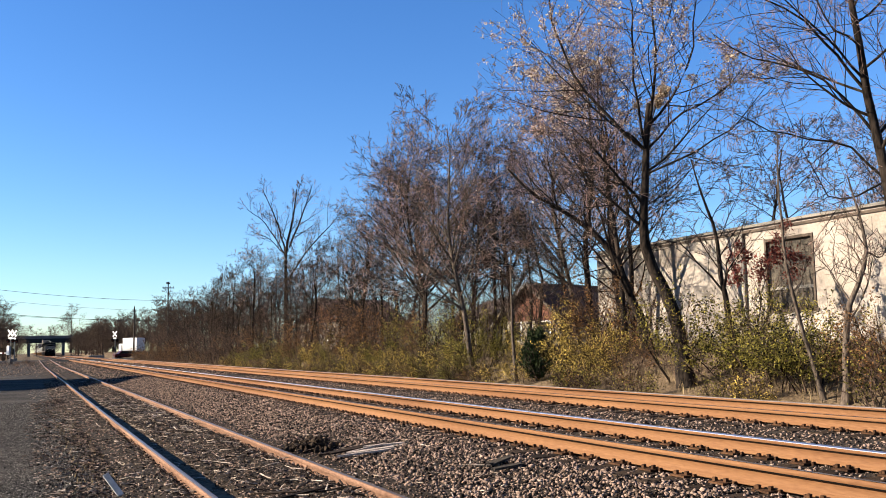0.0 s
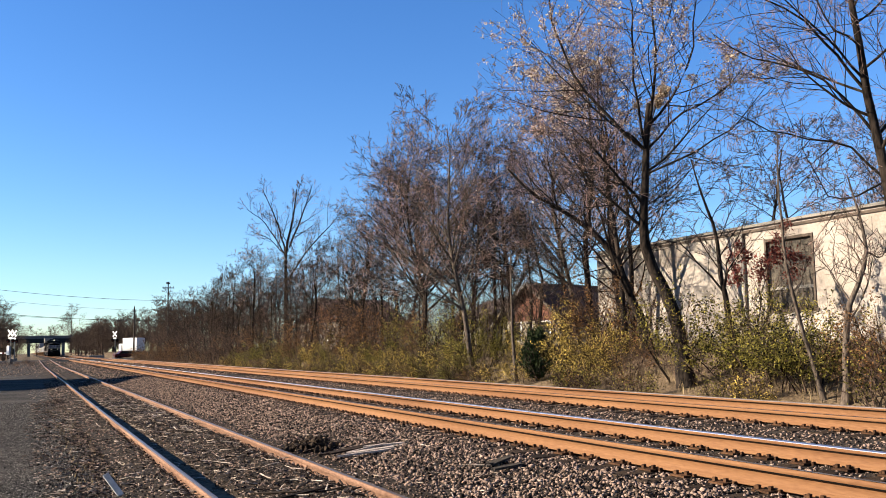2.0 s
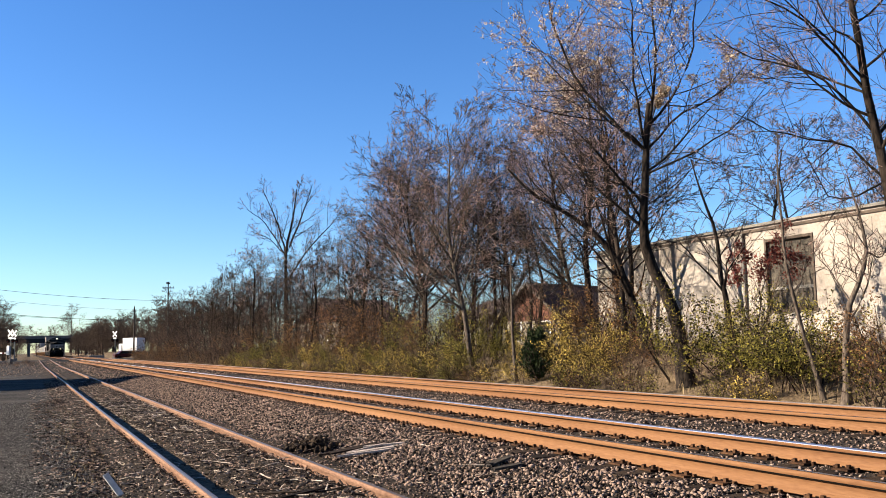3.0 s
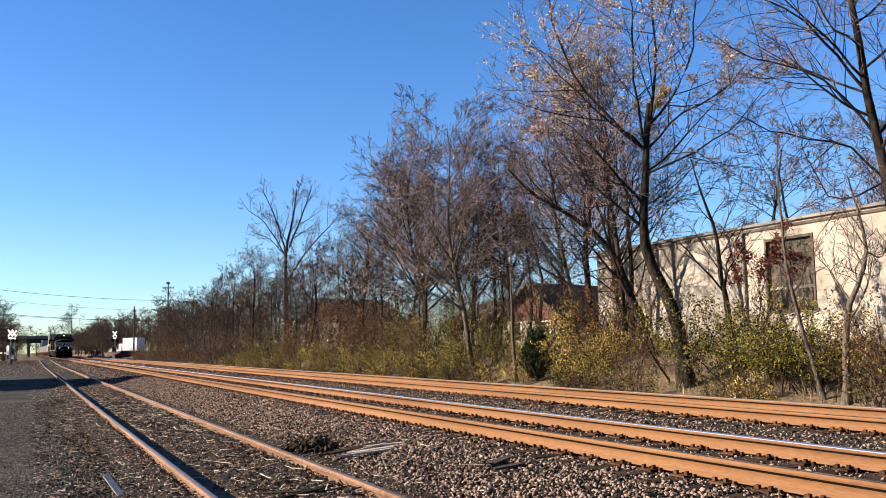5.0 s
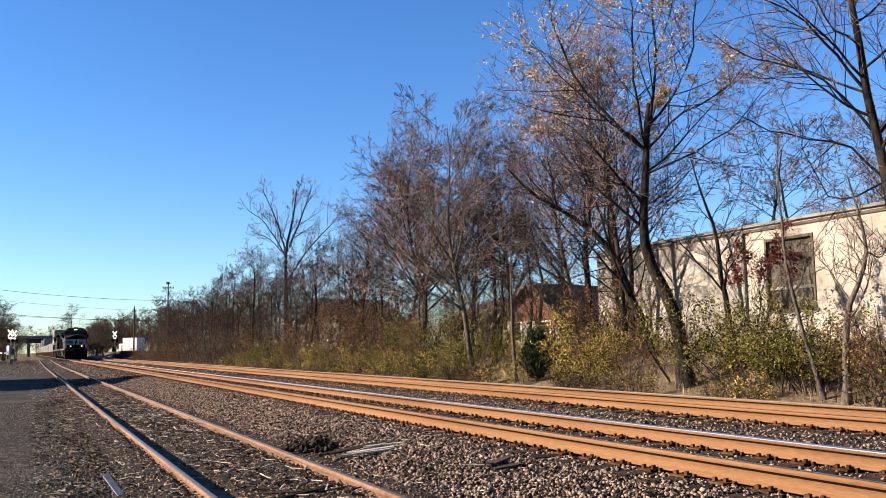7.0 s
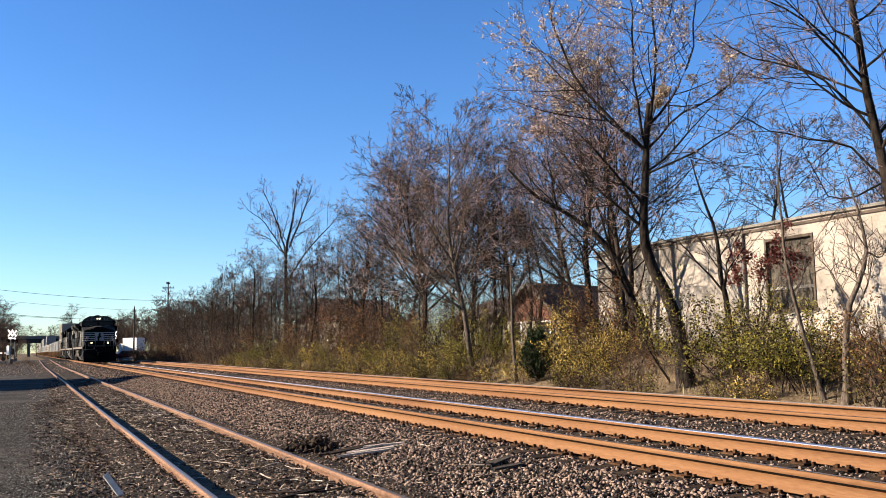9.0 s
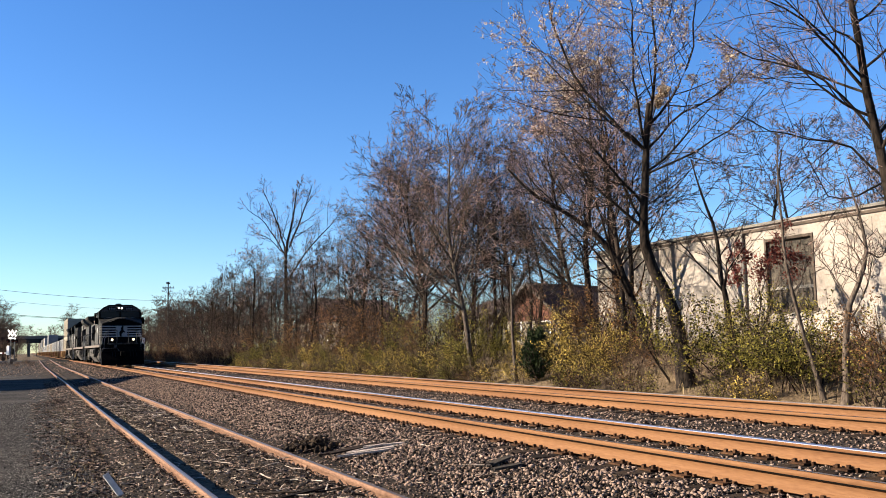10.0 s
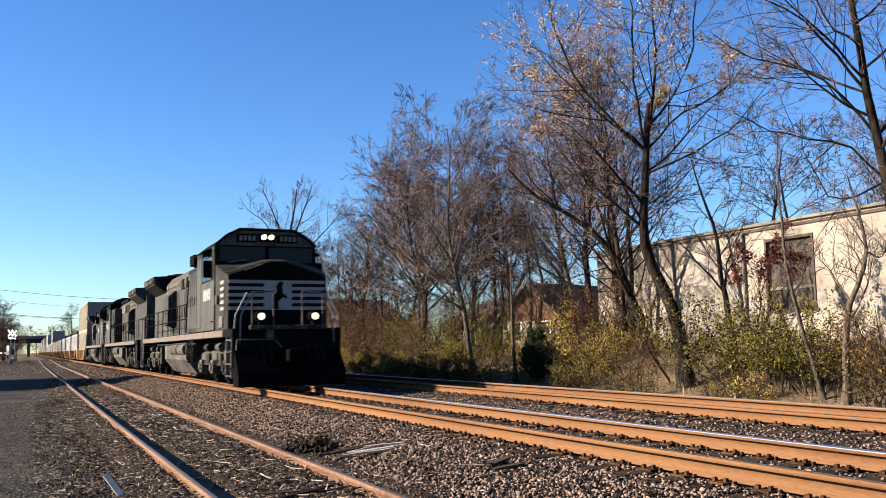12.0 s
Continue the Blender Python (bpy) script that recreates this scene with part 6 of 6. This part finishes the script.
# ---- the overbridge ----
bridge = holder("bridge", pose(0, 0, 0), "dark girder road bridge over the railway", "bridge")
part("girder", boxed(-70, 70, 399.2, 399.6, 5.6, 7.3), M_BRIDGE, bridge, "dark steel girder")
part("girder", boxed(-70, 70, 408.4, 408.8, 5.6, 7.3), M_BRIDGE, bridge, "dark steel girder")
part("deck", boxed(-70, 70, 399.0, 409.0, 7.3, 7.7), M_CONCRETE, bridge)
for y in (399.1, 408.9):
    part("parapet", boxed(-70, 70, y - 0.1, y + 0.1, 7.7, 8.5), M_CONCRETE, bridge, "pale concrete parapet")
for x in (-9.0, 0.6, 13.6, 24.0):
    part("pier", boxed(x - 0.5, x + 0.5, 400.0, 408.0, -0.3, 5.6), M_CONCRETE, bridge, "pale concrete pier")

# ---- distant woods ----
def far_tree(at, height, seed):
    return make_tree("tree", at, [(0, 0, 0), (0.2, 0.3, height * 0.5), (0, 0.2, height)], height * 0.018, seed, "bare tree in the woods beyond the crossing", limbs=20, limb_len=0.42, limb_angle=48, t0=0.03,
                     levels=((7, 45, 0.55), (6, 45, 0.6)), twig_mat=M_FARTWIG, bark=M_FARTWIG, twig_min=0.020)


far_src = [far_tree((-8.0, 176.0, -0.1), 9.0, 301), far_tree((24.0, 184.0, 1.0), 10.0, 302)]
rng_f = random.Random(5)
spots = [(-5.4, 172, 1.15), (-8.0, 168, 1.2), (-4.0, 184, 1.0), (-6.6, 178, 1.15), (-3.0, 190, 0.7), (-5.0, 164, 0.7), (-7.5, 186, 1.2), (-10, 180, 1.2), (-3.4, 195, 0.8), (-6.5, 205, 1.0), (-12, 172, 0.9), (-2.5, 215, 0.7), (-9.5, 226, 1.1), (-4.0, 250, 1.0)]
for k in range(34):
    y = 178 + k * 5.6 + rng_f.uniform(-3, 3)
    spots.append((16.5 + y * 0.018 + rng_f.uniform(0, 9), y, rng_f.uniform(0.8, 1.05) * (0.72 + y / 900)))
for k in range(46):
    y = 205 + k * 4.2 + rng_f.uniform(-3, 3)
    spots.append((13.5 + (y - 200) * 0.012 + rng_f.uniform(0, 5), y, rng_f.uniform(0.55, 0.85)))
    spots.append((-4.0 - (y - 200) * 0.02 - rng_f.uniform(0, 9), y + 5, rng_f.uniform(0.6, 1.0)))
for k in range(40):
    spots.append((rng_f.uniform(-60, 80), 430 + rng_f.uniform(0, 120), rng_f.uniform(0.8, 1.2)))
for k in range(22):
    spots.append((22 + rng_f.uniform(0, 22), 140 + rng_f.uniform(0, 60), rng_f.uniform(0.75, 1.05)))
for k in range(14):
    spots.append((rng_f.uniform(-26, 44), 425 + rng_f.uniform(0, 70), rng_f.uniform(1.1, 1.5)))
spots.append((19.0, 470, 2.1))
for x, y, s in spots:
    src = rng_f.choice(far_src)
    keep = src.matrix_basis.copy()
    src.scale = (s * 1.15, s * 1.15, s)
    copy_thing(src, pose(x, y, ground_z(x, y) - 0.1, 0, 0, rng_f.uniform(0, 360)))
    src.scale = (1, 1, 1)
    src.matrix_basis = keep

# ---- odds and ends on the ground ----
stick = boxed(-0.032, 0.032, -0.15, 0.15, 0, 0.022, 0.004)
ob = tagged(part("board", stick, M_WHITE, at=(0.84, 9.85, 0.14)), "pale broken board lying on the lot", "board")
ob.rotation_euler = (radians(48), radians(-24), radians(16))
pile = bmesh.new()
rng_p = random.Random(19)
for i in range(80):
    a, r = rng_p.uniform(0, 6.28), rng_p.random() ** 0.7 * 0.36
    size = 0.02 + 0.05 * rng_p.random() * (1 - r * 1.6)
    at = Vector((math.cos(a) * r * 1.3, math.sin(a) * r, max(0.22 * (1 - r / 0.4), 0.0) * rng_p.random() + 0.01))
    m = Matrix.Translation(at) @ Euler((rng_p.uniform(0, 6), rng_p.uniform(0, 6), rng_p.uniform(0, 6))).to_matrix().to_4x4() @ Matrix.Diagonal((size * rng_p.uniform(0.6, 2.0), size, size * rng_p.uniform(0.4, 0.9), 1))
    bmesh.ops.create_icosphere(pile, subdivisions=1, radius=1.0, matrix=m)
for v in pile.verts:
    v.co += Vector(noise.noise_vector(v.co * 23)) * 0.018
for i in range(34):
    a, tilt = rng_p.uniform(0, 6.28), rng_p.uniform(0.1, 0.7)
    at = Vector((rng_p.uniform(-0.3, 0.3), rng_p.uniform(-0.25, 0.25), 0.10))
    d = Vector((math.cos(a), math.sin(a), tilt)) * rng_p.uniform(0.10, 0.26)
    rod(pile, at - d * 0.5, at + d, 0.010, 5, 0.003)
tagged(part("debris_pile", pile, M_TIE, at=(3.72, 12.4, 0.06)), "heap of black rotten tie debris on the stones", "debris", kind="stuff")


def jagged_plank(l, w, h, seed):
    """A weathered board with torn ends and a warped top."""
    r = random.Random(seed)
    n = 5
    left = [(-l / 2 + r.uniform(-0.08, 0.10) * l, -w / 2 + w * i / (n - 1)) for i in range(n)]
    right = [(l / 2 + r.uniform(-0.14, 0.06) * l, w / 2 - w * i / (n - 1)) for i in range(n)]
    bm = prism(left[::-1] + right[::-1], "z", 0, h)
    for v in bm.verts:
        v.co.z += 0.012 * noise.noise(Vector((v.co.x * 3, v.co.y * 9, seed)))
    return bm


for k, (x, y, z, l, w, turn, m) in enumerate(((4.30, 11.15, 0.15, 1.0, 0.07, 12, M_CHIP), (4.05, 11.0, 0.13, 0.8, 0.05, 4, M_CHIP), (4.0, 11.5, 0.13, 1.0, 0.10, 22, M_TIE), (4.45, 11.35, 0.17, 0.6, 0.05, -14, M_CHIP), (4.15, 11.3, 0.15, 0.7, 0.03, 30, M_CHIP),
                                              (2.2, 8.6, 0.05, 1.3, 0.05, 20, M_TIE), (2.6, 8.9, 0.05, 1.0, 0.05, -30, M_TIE), (1.2, 10.9, 0.03, 0.8, 0.03, 10, M_TIE), (4.75, 8.7, 0.225, 0.5, 0.10, 35, M_POLE), (4.62, 8.3, 0.215, 0.45, 0.08, 15, M_POLE), (4.55, 8.6, 0.205, 0.3, 0.05, 60, M_POLE))):
    ob = tagged(part("splintered_plank", jagged_plank(l, w, 0.022, k), m, at=(x, y, z)), "splintered weathered plank lying on stones", "plank", "loose planks")
    ob.rotation_euler = (radians(4), radians(-3), radians(turn))


# ---- motion ----
def motions():
    for thing, behind, turned, x, z in rolling:
        walk(thing, [(t, train_pose(behind, t, x, z, turned)) for t in (0.0, 4.0, 8.0, 12.0)])
    for ws, r, turned in wheelsets:
        x, y, z = ws.location
        way = -1 if turned else 1
        rows = []
        for i in range(361):
            angle = way * math.degrees(SPEED * i / FPS / r)
            rows.append((i / FPS, pose(x, y, z, angle % 360)))
        walk(ws, rows)


motions()
